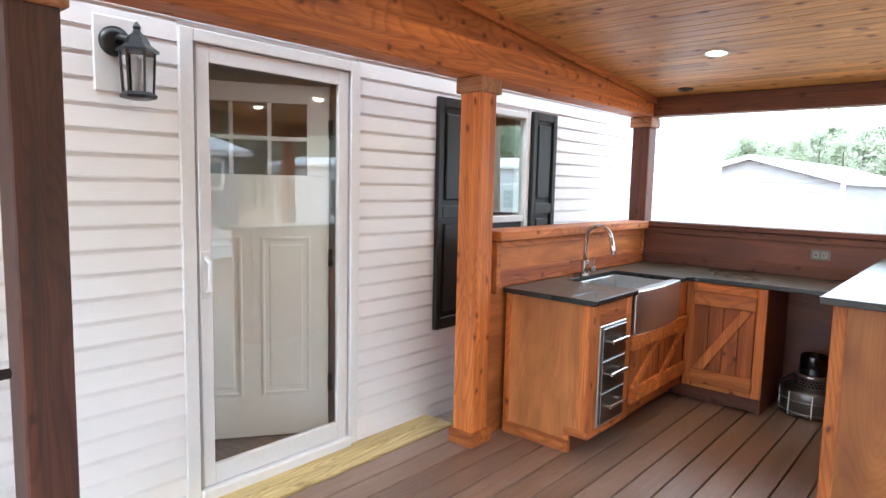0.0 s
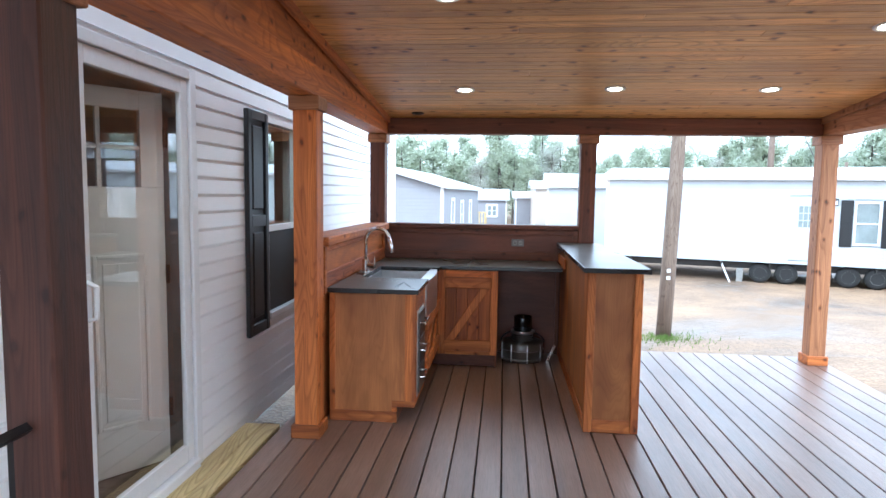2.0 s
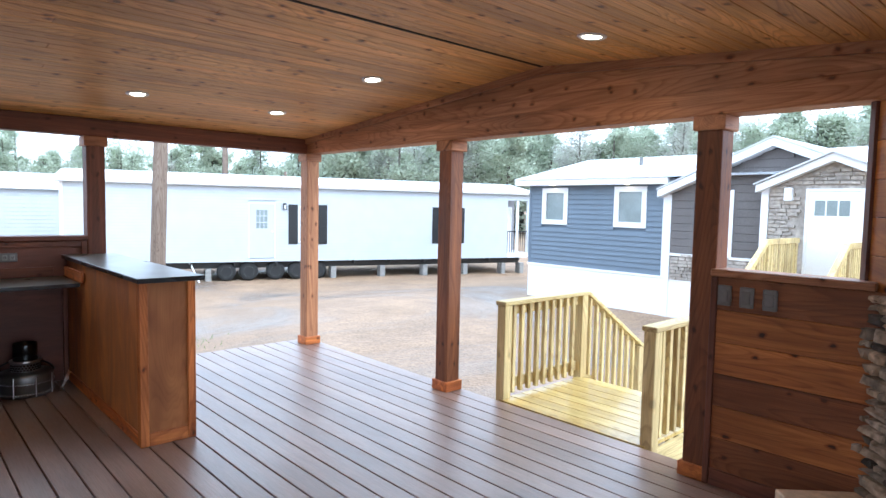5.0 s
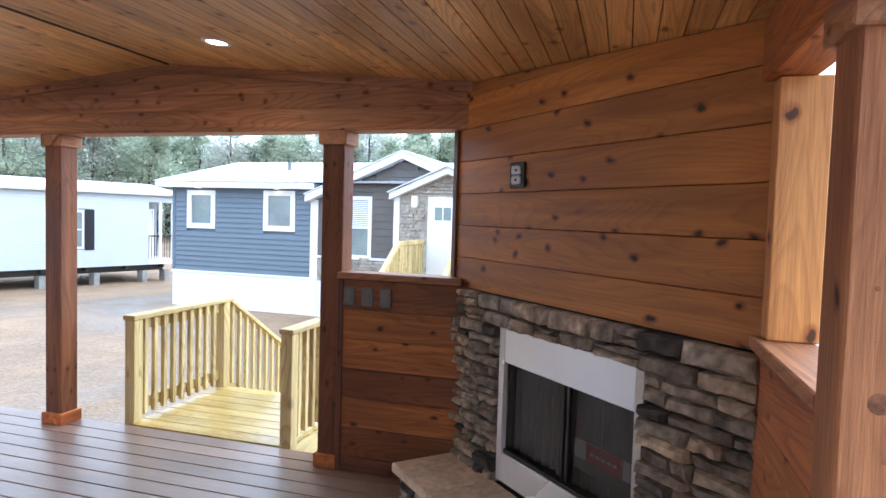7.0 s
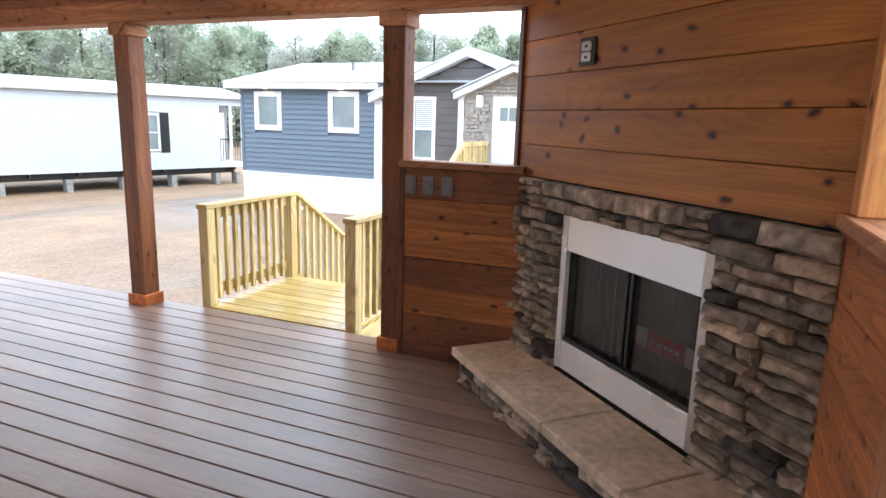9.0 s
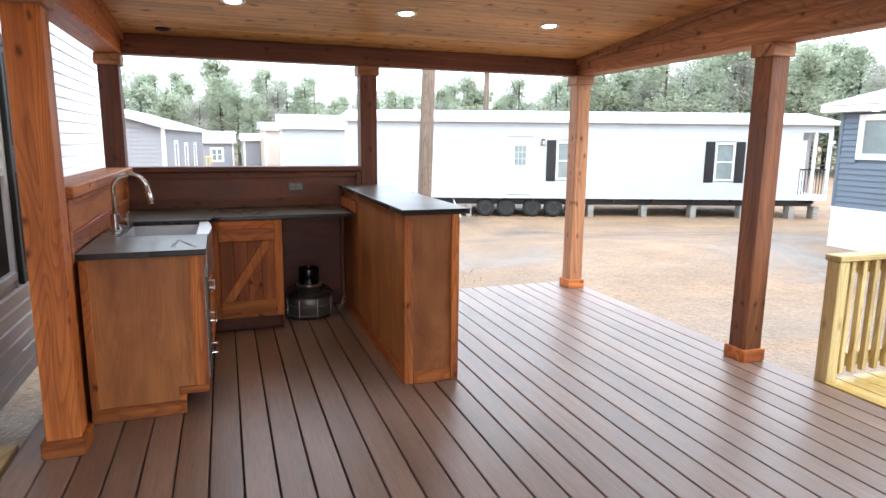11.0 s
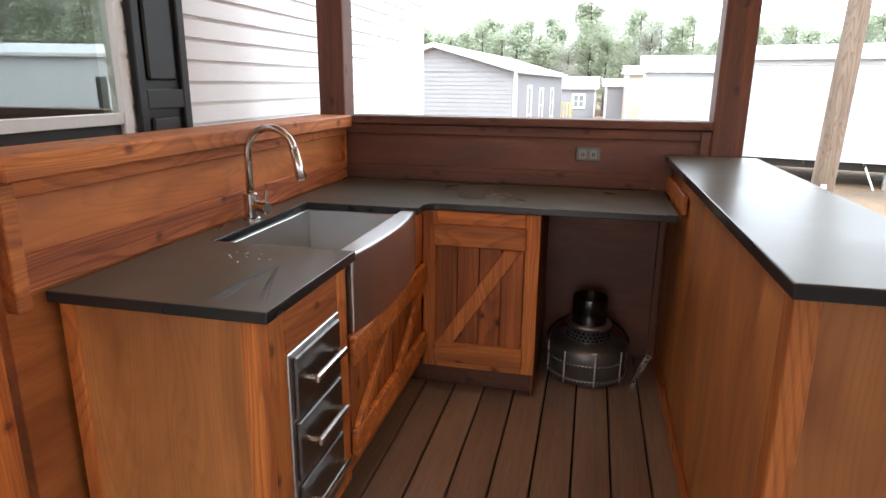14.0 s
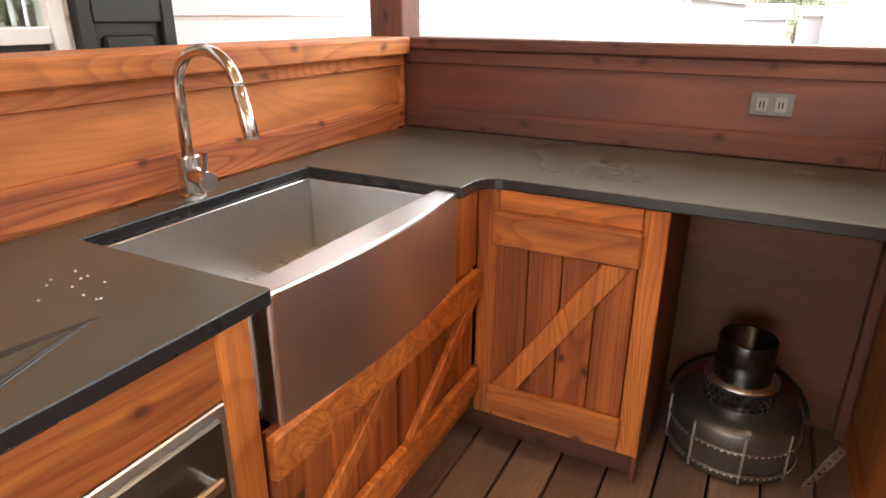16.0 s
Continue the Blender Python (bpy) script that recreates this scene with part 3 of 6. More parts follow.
for k in range(6):
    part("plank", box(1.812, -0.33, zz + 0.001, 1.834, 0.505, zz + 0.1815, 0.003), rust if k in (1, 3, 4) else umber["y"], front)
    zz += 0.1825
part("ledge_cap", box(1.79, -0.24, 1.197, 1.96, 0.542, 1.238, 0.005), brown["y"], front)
part("base_board", box(1.806, -0.33, 0.001, 1.83, 0.505, 0.098, 0.004), stain_shade["y"], front)
part("batten", box(1.804, 0.506, 0.001, 1.834, 0.541, 1.196, 0.004), stain_shade["z"], front)

near = thing("wall_step_side", (0, -1.6, 0), "cedar plank half wall between the hearth and a post", "half wall", kind="structure")
part("core", box(-0.178, -1.67, 0, 0.7, -1.577, 1.195, 0), dark_inside, near)
for k in range(6):
    part("plank", box(-0.135, -1.576, 0.003 + k * 0.199, 0.62, -1.553, 0.2 + k * 0.199, 0.003), cedar["x"], near)
part("ledge_cap", box(-0.178, -1.70, 1.197, 0.72, -1.532, 1.24, 0.005), brown["x"], near)
part("batten", box(-0.178, -1.576, 0.003, -0.137, -1.545, 1.195, 0.004), stain_shade["z"], near)
solo("jamb_post", box(0.437, -1.705, 1.241, 0.60, -1.56, BEAM_Z - 0.062, 0.004), daylit_cedar, "cedar post standing on the ledge beside the fireplace, daylight in its colour", "post")

# ---- recessed lamps ----
for lx, ly in ((-1.345, 4.02), (-0.195, 4.0), (0.95, 4.03), (1.02, 2.72), (-1.325, 2.23), (1.16, 0.95), (-1.2, 0.9)):
    z = roof_z(ly) - 0.002
    tilt = math.degrees(math.atan(SLOPE)) * (-1 if ly > RIDGE_Y else 1)
    m = pose(0, 0, 0, tilt, 0, 0)
    t = thing("recessed_light", (lx, ly, z), "lit round recessed ceiling lamp with white trim", "ceiling lamp", "recessed ceiling lamps")
    part("trim_ring", lathe([(0.052, -0.001), (0.054, -0.006), (0.070, -0.008), (0.078, -0.004), (0.079, 0.004), (0.05, 0.004)], (lx, ly, z), m), trim_white, t, smooth=True)
    part("diffuser", lathe([(0.0, -0.004), (0.045, -0.005), (0.0525, -0.001), (0.0, 0.003)], (lx, ly, z), m), lamp_glow, t, "glowing warm diffuser", smooth=True)
z = roof_z(4.85) - 0.002
t = thing("ceiling_camera", (-1.83, 4.85, z), "small dark round fitting in the ceiling", "fitting")
part("rim", lathe([(0.03, -0.001), (0.032, -0.008), (0.05, -0.010), (0.056, -0.003), (0.056, 0.004)], (-1.83, 4.85, z)), black_metal, t, smooth=True)
part("lens", lathe([(0.0, -0.012), (0.022, -0.009), (0.031, -0.002), (0.0, 0.0)], (-1.83, 4.85, z)), dark_inside, t, smooth=True)

# ---- door ----
X = HOUSE_X
door = thing("door_1", (X, 1.85, 0), "white storm door with full glass, panel door ajar behind", "door", kind="structure")
y0, y1, zt = DOOR[0], DOOR[1], DOOR[3]
part("side_casing", box(X - 0.05, y0, -0.02, X + 0.030, y0 + 0.065, zt, 0.004), trim_white, door)
part("side_casing", box(X - 0.05, y1 - 0.065, -0.02, X + 0.030, y1, zt, 0.004), trim_white, door)
part("head_casing", box(X - 0.05, y0 + 0.066, zt - 0.055, X + 0.029, y1 - 0.066, zt, 0.004), trim_white, door)
part("threshold", box(X - 0.12, y0 + 0.066, -0.02, X + 0.05, y1 - 0.066, 0.045, 0.006), trim_white, door)
a, c = y0 + 0.075, y1 - 0.075
storm = part("storm_door", add_box(add_box(add_box(add_box(bmesh.new(), X - 0.015, a, 0.05, X + 0.018, a + 0.068, 2.105, 0.004), X - 0.015, c - 0.068, 0.05, X + 0.018, c, 2.105, 0.004), X - 0.015, a + 0.068, 2.03, X + 0.017, c - 0.068, 2.105, 0.003), X - 0.015, a + 0.068, 0.05, X + 0.017, c - 0.068, 0.145, 0.003), trim_white, door)
part("glass_pane", box(X - 0.002, a + 0.066, 0.143, X + 0.003, c - 0.066, 2.032, 0), glass, storm).visible_shadow = False
part("pull_handle", add_box(tube([(X + 0.02, a + 0.035, 0.99), (X + 0.06, a + 0.035, 1.0), (X + 0.062, a + 0.035, 1.13), (X + 0.02, a + 0.035, 1.15)], 0.011), X + 0.016, a + 0.012, 0.96, X + 0.026, a + 0.058, 1.18, 0.004), trim_white, storm, "white moulded pull handle")
part("closer_track", box(X + 0.019, a + 0.002, 0.05, X + 0.026, a + 0.012, 2.105, 0.002), steel, storm)
# inner six-light panel door, swung inwards from its hinges
hinge = Matrix.Translation((X - 0.10, c - 0.045, 0)) @ pose(0, 0, 0, 0, 0, -34)
W, H = 0.84, 2.02
bm = bmesh.new()
add_box(bm, -0.036, -W, 0.055, 0.0, 0, 1.54, 0.003, hinge)
for ya, yb, za, zb in ((-W, -W + 0.12, 1.541, 2.03), (-0.12, 0, 1.541, 2.03), (-W + 0.12, -0.12, 1.93, 2.03)):
    add_box(bm, -0.036, ya, za, 0.0, yb, zb, 0.002, hinge)
slab = part("panel_door", bm, door_white, door, "white six-light panel door standing ajar")
for ya, yb in ((-W + 0.10, -W / 2 - 0.05), (-W / 2 + 0.05, -0.10)):
    bm = bmesh.new()
    for q in ((ya, 0.30, ya + 0.02, 1.20), (yb - 0.02, 0.30, yb, 1.20), (ya + 0.021, 0.30, yb - 0.021, 0.32), (ya + 0.021, 1.18, yb - 0.021, 1.20)):
        add_box(bm, -0.002, q[0], q[1], 0.009, q[2], q[3], 0.004, hinge)
    add_box(bm, -0.002, ya + 0.045, 0.345, 0.006, yb - 0.045, 1.155, 0.004, hinge)
    part("moulding", bm, door_white, slab)
bm = bmesh.new()
for k in (1, 2):
    yy = -W + 0.12 + k * (W - 0.24) / 3
    add_box(bm, -0.03, yy - 0.011, 1.541, -0.004, yy + 0.011, 1.93, 0.002, hinge)
add_box(bm, -0.029, -W + 0.12, 1.727, -0.005, -0.12, 1.749, 0.002, hinge)
part("muntins", bm, trim_white, slab)
part("door_lights", box(-0.02, -W + 0.121, 1.542, -0.015, -0.121, 1.929, 0, hinge), glass, slab)
for zz in (0.35, 1.08, 1.80):
    part("hinge", tube([(X - 0.095, c - 0.038, zz - 0.05), (X - 0.095, c - 0.038, zz + 0.05)], 0.012), black_metal, door, "black door hinge")
part("inner_jamb", box(X - 0.12, c - 0.025, 0.05, X - 0.018, c + 0.002, 2.105, 0.002), plate_grey, door)
part("inner_jamb", box(X - 0.12, a - 0.002, 0.05, X - 0.018, a + 0.025, 2.105, 0.002), inside_paint, door)
solo("orange_tag", box(X - 0.07, 1.94, 0.051, X - 0.03, 2.0, 0.057, 0.001), plain("orange_tape", (0.6, 0.2, 0.05), 0.6), "small orange scrap on the threshold", "scrap")

# the room behind door and window
solo("floor_inside", box(-6.6, -1.0, -0.04, X - 0.122, 6.0, 0.045, 0), inside_floor, "grey-brown plank floor in the house", "floor", kind="structure")
for q in ((-6.72, -1.0, 0.046, -6.6, 6.0, 2.6), (-6.6, -1.12, 0.046, X - 0.122, -1.0, 2.6), (-6.6, 6.0, 0.046, X - 0.122, 6.12, 2.6)):
    solo("wall_inside", box(*q, 0), inside_paint, "plain painted room wall", "wall", kind="structure")
solo("ceiling_inside", box(-6.72, -1.12, 2.601, X - 0.122, 6.12, 2.7, 0), trim_white, "plain white room ceiling", "ceiling", kind="structure")
for lx, ly in ((-4.2, 1.2), (-5.2, 2.6), (-4.2, 3.9)):
    t = thing("recessed_light_inside", (lx, ly, 2.6), "lit round recessed lamp in the room ceiling", "ceiling lamp", "room ceiling lamps")
    part("trim_ring", lathe([(0.06, -0.002), (0.075, -0.008), (0.09, -0.004), (0.09, 0.0)], (lx, ly, 2.6)), trim_white, t)
    part("diffuser", lathe([(0.0, -0.006), (0.058, -0.006), (0.06, 0.0)], (lx, ly, 2.6)), lamp_glow, t)

# ---- window and shutters ----
win = thing("window_1", (X, 3.7, WIN[2]), "white double-hung window with greenish glass", "window", kind="structure")
y0, y1, z0, z1 = WIN
mid = z0 + (z1 - z0) * 0.455
for q in ((X - 0.04, y0, z0, X + 0.025, y0 + 0.045, z1), (X - 0.04, y1 - 0.045, z0, X + 0.025, y1, z1)):
    part("window_frame", box(*q, 0.004), trim_white, win)
part("window_frame", box(X - 0.04, y0 + 0.046, z1 - 0.045, X + 0.024, y1 - 0.046, z1, 0.004), trim_white, win)
part("window_sill", box(X - 0.04, y0 + 0.046, z0, X + 0.035, y1 - 0.046, z0 + 0.05, 0.004), trim_white, win)
part("meeting_rail", box(X - 0.03, y0 + 0.046, mid - 0.025, X + 0.018, y1 - 0.046, mid + 0.02, 0.003), trim_white, win)
part("upper_pane", box(X - 0.012, y0 + 0.044, mid + 0.018, X - 0.007, y1 - 0.044, z1 - 0.044, 0), green_glass, win).visible_shadow = False
part("lower_pane", box(X - 0.022, y0 + 0.044, z0 + 0.049, X - 0.017, y1 - 0.044, mid - 0.024, 0), green_glass, win).visible_shadow = False
part("insect_screen", box(X - 0.006, y0 + 0.046, z0 + 0.052, X - 0.004, y1 - 0.046, mid - 0.026, 0), plain("dark_insect_screen", (0.02, 0.02, 0.022), 0.6), win, "dark insect screen")


def shutter(ya, yb, za, zb, label):
    t = thing("shutter", (X + 0.02, (ya + yb) / 2, za), label, "shutter", "window shutters")
    xa, xb = X + 0.016, X + 0.05
    s, m = 0.05, (za + zb) / 2 + 0.02
    for q in ((ya, za, ya + s, zb), (yb - s, za, yb, zb)):
        part("stile", box(xa, q[0], q[1], xb, q[2], q[3], 0.005), black_plastic, t)
    for u, v in ((za, za + 0.075), (m - 0.04, m + 0.04), (zb - 0.06, zb)):
        part("rail", box(xa, ya + s + 0.001, u, xb - 0.002, yb - s - 0.001, v, 0.004), black_plastic, t)
    for u, v in ((za + 0.076, m - 0.041), (m + 0.041, zb - 0.061)):
        bm = add_box(bmesh.new(), xa, ya + s, u, xb - 0.022, yb - s, v)
        add_box(bm, xb - 0.023, ya + s + 0.03, u + 0.035, xb - 0.006, yb - s - 0.03, v - 0.035, 0.010)
        part("raised_panel", bm, black_plastic, t)


shutter(2.985, 3.325, 0.555, 2.062, "black raised-panel plastic shutter beside the window")
shutter(4.07, 4.41, 0.555, 2.075, "black raised-panel plastic shutter beside the window")

# ---- wall lantern ----
ly, lz = 1.105, 1.828
lx = X + 0.115
t = thing("wall_lantern", (X, ly - 0.05, lz), "black outdoor wall lantern with clear glass panes", "wall lamp")
part("mount_block", box(X - 0.002, ly - 0.13, lz + 0.02, X + 0.022, ly + 0.05, lz + 0.32, 0.006), trim_white, t, "white siding mount block")
part("wall_plate", lathe([(0.0, 0.0), (0.06, 0.0), (0.058, 0.016), (0.03, 0.024), (0.0, 0.026)], (X + 0.022, ly - 0.05, lz + 0.22), pose(0, 0, 0, 0, 90, 0)), black_metal, t, smooth=True)
part("arm", tube([(X + 0.03, ly - 0.05, lz + 0.22), (X + 0.06, ly - 0.04, lz + 0.235), (lx, ly, lz + 0.215)], 0.014), black_metal, t, smooth=True)
part("roof", lathe([(0.082, 0.175), (0.078, 0.185), (0.05, 0.205), (0.036, 0.235), (0.018, 0.25), (0.012, 0.262), (0.016, 0.272), (0.006, 0.29), (0.0, 0.295)], (lx, ly, lz), steps=6), black_metal, t)
for k in range(6):
    an = math.radians(60 * k)
    p, q = (lx + 0.056 * math.cos(an), ly + 0.056 * math.sin(an)), (lx + 0.064 * math.cos(an), ly + 0.064 * math.sin(an))
    part("bar", tube([(*p, lz + 0.02), (*q, lz + 0.178)], 0.005, 6), black_metal, t)
part("glass_body", lathe([(0.052, 0.02), (0.06, 0.176)], (lx, ly, lz), steps=6), glass, t)
part("base", lathe([(0.05, -0.008), (0.066, -0.004), (0.07, 0.008), (0.058, 0.02), (0.0, 0.02)], (lx, ly, lz), steps=6), black_metal, t)
part("bulb_holder", lathe([(0.012, 0.02), (0.012, 0.09), (0.018, 0.10), (0.016, 0.14), (0.0, 0.16)], (lx, ly, lz), steps=10), trim_white, t, "pale candle lamp holder", smooth=True)

# ---- step board at the door ----
t = thing("step", (-2.55, 2.0, 0), "yellow-green pressure-treated pine step at the door", "step")
for k, (xa, xb) in enumerate(((-2.700, -2.580), (-2.575, -2.462))):
    part("tread_board", box(xa, 0.9, -0.045, xb, 2.945, -0.006 + 0.003 * k, 0.005), treated["y"], t)
for yy in (0.95, 1.6, 2.25, 2.85):
    part("bearer", box(-2.69, yy - 0.02, -0.19, -2.465, yy + 0.02, -0.046), treated["x"], t)
    part("leg", box(-2.6, yy - 0.02, GROUND - 0.04, -2.5, yy + 0.02, -0.19), treated["z"], t)


def iron_rail(pts, label, every=0.11):
    """Square iron handrail along points, with balusters down to a lower bar."""
    t = thing("handrail", pts[0], label, "railing")
    for p, q in zip(pts, pts[1:]):
        p, q = Vector(p), Vector(q)
        part("top_bar", tube([p, q], 0.017, 4), black_metal, t)
        low = Vector((0, 0, -0.80))
        part("lower_bar", tube([p + low, q + low], 0.014, 4), black_metal, t)
        n = max(int((q - p).length / every), 1)
        for k in range(n):
            s = p.lerp(q, (k + 0.5) / n)
            part("baluster", tube([s + low, s], 0.009, 4), black_metal, t)
    return t


rail = iron_rail([(-2.25, 0.545, 0.90), (-2.25, -1.62, 0.90)], "black iron railing fixed to the dark post")
rail2 = iron_rail([(-0.36, -1.60, 1.02), (-0.36, -2.78, 0.14)], "black iron handrail running down the steps")
part("bracket", box(-0.378, -1.622, 0.996, -0.327, -1.578, 1.04, 0.006), black_metal, rail2)
part("foot_post", tube([(-0.36, -2.78, GROUND - 0.02), (-0.36, -2.78, 0.13)], 0.02, 4), black_metal, rail2)
t = thing("entry_steps", (-1.3, -2.3, GROUND), "brown deck-board steps down to the yard", "steps")
for k in range(4):
    part("tread", box(-2.2, -1.74 - 0.28 * (k + 1), -0.17 * (k + 1) - 0.04, -0.34, -1.74 - 0.28 * k, -0.17 * (k + 1), 0.004), deck_mat, t)
    part("riser", box(-2.2, -1.765 - 0.28 * k, -0.17 * (k + 1) + 0.001, -0.34, -1.74 - 0.28 * k, -0.17 * k - 0.028, 0.002), brown_board, t)
for sx in (-2.22, -1.3, -0.37):
    part("stringer", prism([(-1.74, -0.2), (-2.86, -0.2 - 0.68), (-2.86, GROUND - 0.03), (-1.74, GROUND - 0.03)], 0.03, on_x(sx)), brown_board, t)

# ---- outdoor kitchen ----
FACE = -1.60
cab = thing("drawer_cabinet", (-1.9, 3.3, 0), "orange cedar base cabinet with a steel drawer unit", "cabinet", "kitchen cabinets")
part("end_panel", prism([(-2.158, 0.0), (-1.705, 0.0), (-1.705, 0.115), (FACE - 0.002, 0.115), (FACE - 0.002, 0.868), (-2.158, 0.868)], 0.018, on_y(3.062)), ply, cab)
for q in ((-2.158, 3.050, 0.001, -1.702, 3.0615, 0.075), (-1.735, 3.050, 0.0755, -1.7, 3.0615, 0.11), (-1.735, 3.050, 0.1105, FACE + 0.018, 3.0615, 0.15), (FACE - 0.05, 3.050, 0.1505, FACE + 0.018, 3.0615, 0.868), (-2.158, 3.050, 0.0755, -2.12, 3.0615, 0.868)):
    part("edge_trim", box(*q, 0.002), cedar["z"] if q[5] - q[2] > 0.3 else cedar["x"], cab)
part("stile", box(FACE, 3.062, 0.15, FACE + 0.018, 3.140, 0.868, 0.003), cedar["z"], cab)
part("stile", box(FACE, 3.474, 0.11, FACE + 0.018, 3.545, 0.868, 0.003), cedar["z"], cab)
part("top_rail", box(FACE, 3.141, 0.742, FACE + 0.018, 3.473, 0.868, 0.003), cedar["y"], cab)
part("bottom_rail", box(FACE, 3.062, 0.11, FACE + 0.018, 3.473, 0.149, 0.003), cedar["y"], cab)
part("side_panel", box(-2.158, 3.50, 0.11, FACE - 0.002, 3.516, 0.70), ply, cab)
part("toe_board", box(-1.72, 3.081, 0.001, -1.705, 4.47, 0.11, 0.001), stain_shade["y"], cab)
unit = part("drawer_frame", box(FACE + 0.005, 3.142, 0.151, FACE + 0.022, 3.472, 0.741, 0.003), steel, cab, "brushed steel drawer surround")
dark_steel = plain("dark_tinted_stainless", (0.20, 0.195, 0.19), 0.3, 1.0, grain=30, amount=0.1, stretch=(1, 0.4, 8), bump=0.03)
for k in range(3):
    za = 0.172 + k * 0.188
    d = part("drawer_front", box(FACE + 0.0225, 3.162, za, FACE + 0.034, 3.452, za + 0.178, 0.004), dark_steel, cab)
    zc = za + 0.10
    bm = tube([(FACE + 0.034, 3.22, zc), (FACE + 0.066, 3.222, zc)], 0.008)
    tube([(FACE + 0.034, 3.40, zc), (FACE + 0.066, 3.398, zc)], 0.008, bm=bm)
    add_box(bm, FACE + 0.060, 3.208, zc - 0.011, FACE + 0.073, 3.412, zc + 0.011, 0.004)
    part("handle", bm, chrome, d, "polished bar handle")


def barn_door(parent, m, w, h, boards, brace="up"):
    """Planked door in (u, v, w): boards, top and bottom rails and a slanting brace; m maps it into the world."""
    d = None
    step = w / boards
    for k in range(boards):
        ob = part("door" if d is None else "door_board", box(k * step + 0.0015, 0.0, 0.0, (k + 1) * step - 0.0015, h, 0.016, 0.003, m), board_red, parent if d is None else d)
        d = d or ob
    for v0, v1 in ((0.0, 0.095), (h - 0.095, h)):
        part("door_rail", box(-0.008, v0, 0.0165, w + 0.008, v1, 0.040, 0.005, m), cedar["x"], d)
    a, c = ((0.01, 0.096), (w - 0.01, h - 0.096))
    if brace == "down":
        a, c = ((w - 0.01, 0.096), (0.01, h - 0.096))
    s = 0.075 if c[0] > a[0] else -0.075
    part("brace", prism([(a[0], a[1]), (a[0] + s, a[1]), (c[0], c[1]), (c[0] - s, c[1])], 0.020, m @ Matrix.Translation((0, 0, 0.0165)), bevel=0.0025), cedar["z"], d)
    return d


sinkcab = thing("sink_cabinet", (-1.85, 4.0, 0), "cedar sink cabinet with two barn-style doors", "cabinet", "kitchen cabinets")
part("filler", box(FACE - 0.02, 4.305, 0.19, FACE, 4.452, 0.624, 0.003), cedar["z"], sinkcab)
part("filler", box(FACE - 0.02, 4.300, 0.6245, FACE + 0.019, 4.4515, 0.866, 0.003), cedar["z"], sinkcab)
part("floor_panel", box(-2.158, 3.517, 0.11, FACE - 0.02, 4.47, 0.13), ply, sinkcab)
part("apron_rail", box(FACE - 0.02, 3.60, 0.575, FACE, 4.304, 0.615, 0.002), cedar["y"], sinkcab)
part("bottom_rail", box(FACE - 0.018, 3.546, 0.11, FACE + 0.002, 4.47, 0.19, 0.003), cedar["y"], sinkcab)
# added black sheet that gives the gaps round the doors their shade
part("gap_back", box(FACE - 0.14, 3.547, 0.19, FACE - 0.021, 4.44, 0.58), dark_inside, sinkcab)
for ya, wd, br in ((3.555, 0.44, "up"), (4.008, 0.43, "up")):
    barn_door(sinkcab, Matrix(((0, 0, 1, FACE + 0.002), (1, 0, 0, ya), (0, 1, 0, 0.195), (0, 0, 0, 1))), wd, 0.425, 5, br)

corner = thing("corner_cabinet", (-1.32, 4.7, 0), "cedar base cabinet with a braced barn-style door", "cabinet", "kitchen cabinets")
CY = 4.452
part("stile", box(-1.581, CY, 0.115, -1.515, CY + 0.018, 0.866, 0.003), cedar["z"], corner)
part("stile", box(-1.118, CY, 0.115, -1.056, CY + 0.018, 0.866, 0.003), cedar["z"], corner)
part("top_rail", box(-1.514, CY, 0.80, -1.119, CY + 0.018, 0.866, 0.003), cedar["x"], corner)
part("bottom_rail", box(-1.514, CY, 0.115, -1.119, CY + 0.018, 0.165, 0.003), cedar["x"], corner)
part("side_panel", box(-1.074, CY + 0.019, 0.003, -1.058, 5.05, 0.866), stain_shade["z"], corner)
part("toe_board", box(-1.70, CY + 0.06, 0.003, -1.075, CY + 0.075, 0.115), stain_shade["x"], corner)
part("carcass", box(-1.581, CY + 0.02, 0.115, -1.075, 5.05, 0.135), ply, corner)
barn_door(corner, Matrix(((1, 0, 0, -1.513), (0, 0, -1, CY - 0.001), (0, 1, 0, 0.158), (0, 0, 0, 1))), 0.395, 0.65, 4)

# worktop: one slab round the corner, open for the sink
arc = [(-1.555 + 0.0, 4.262)] + [(-1.497 - 0.058 * math.cos(math.radians(a)), 4.368 + 0.058 * math.sin(math.radians(a))) for a in (0, 22, 45, 68, 90)]
outline = [(-2.165, 3.022), (-1.56, 3.022), (-1.56, 3.580), (-2.058, 3.580), (-2.058, 4.29), (-1.556, 4.29)] + arc[1:] + [(-0.505, 4.426), (-0.505, 5.033), (-2.165, 5.033)]
bm = prism(outline, 0.031, Matrix.Translation((0, 0, 0.872)))
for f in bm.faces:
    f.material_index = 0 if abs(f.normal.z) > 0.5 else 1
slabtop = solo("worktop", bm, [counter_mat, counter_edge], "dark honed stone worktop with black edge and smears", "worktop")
bev = slabtop.modifiers.new("edge", "BEVEL")
bev.width, bev.segments, bev.limit_method = 0.004, 2, "ANGLE"

# farmhouse sink: basin with a bowed steel apron
sink = thing("farmhouse_sink", (-1.8, 3.93, 0.62), "brushed steel farmhouse sink with a bowed apron", "sink")
SA, SB, ZT = 3.590, 4.292, 0.870
basin = part("basin", box(-2.0515, SA + 0.0085, 0.64, -1.62, SB - 0.0085, 0.655, 0.002), steel, sink)
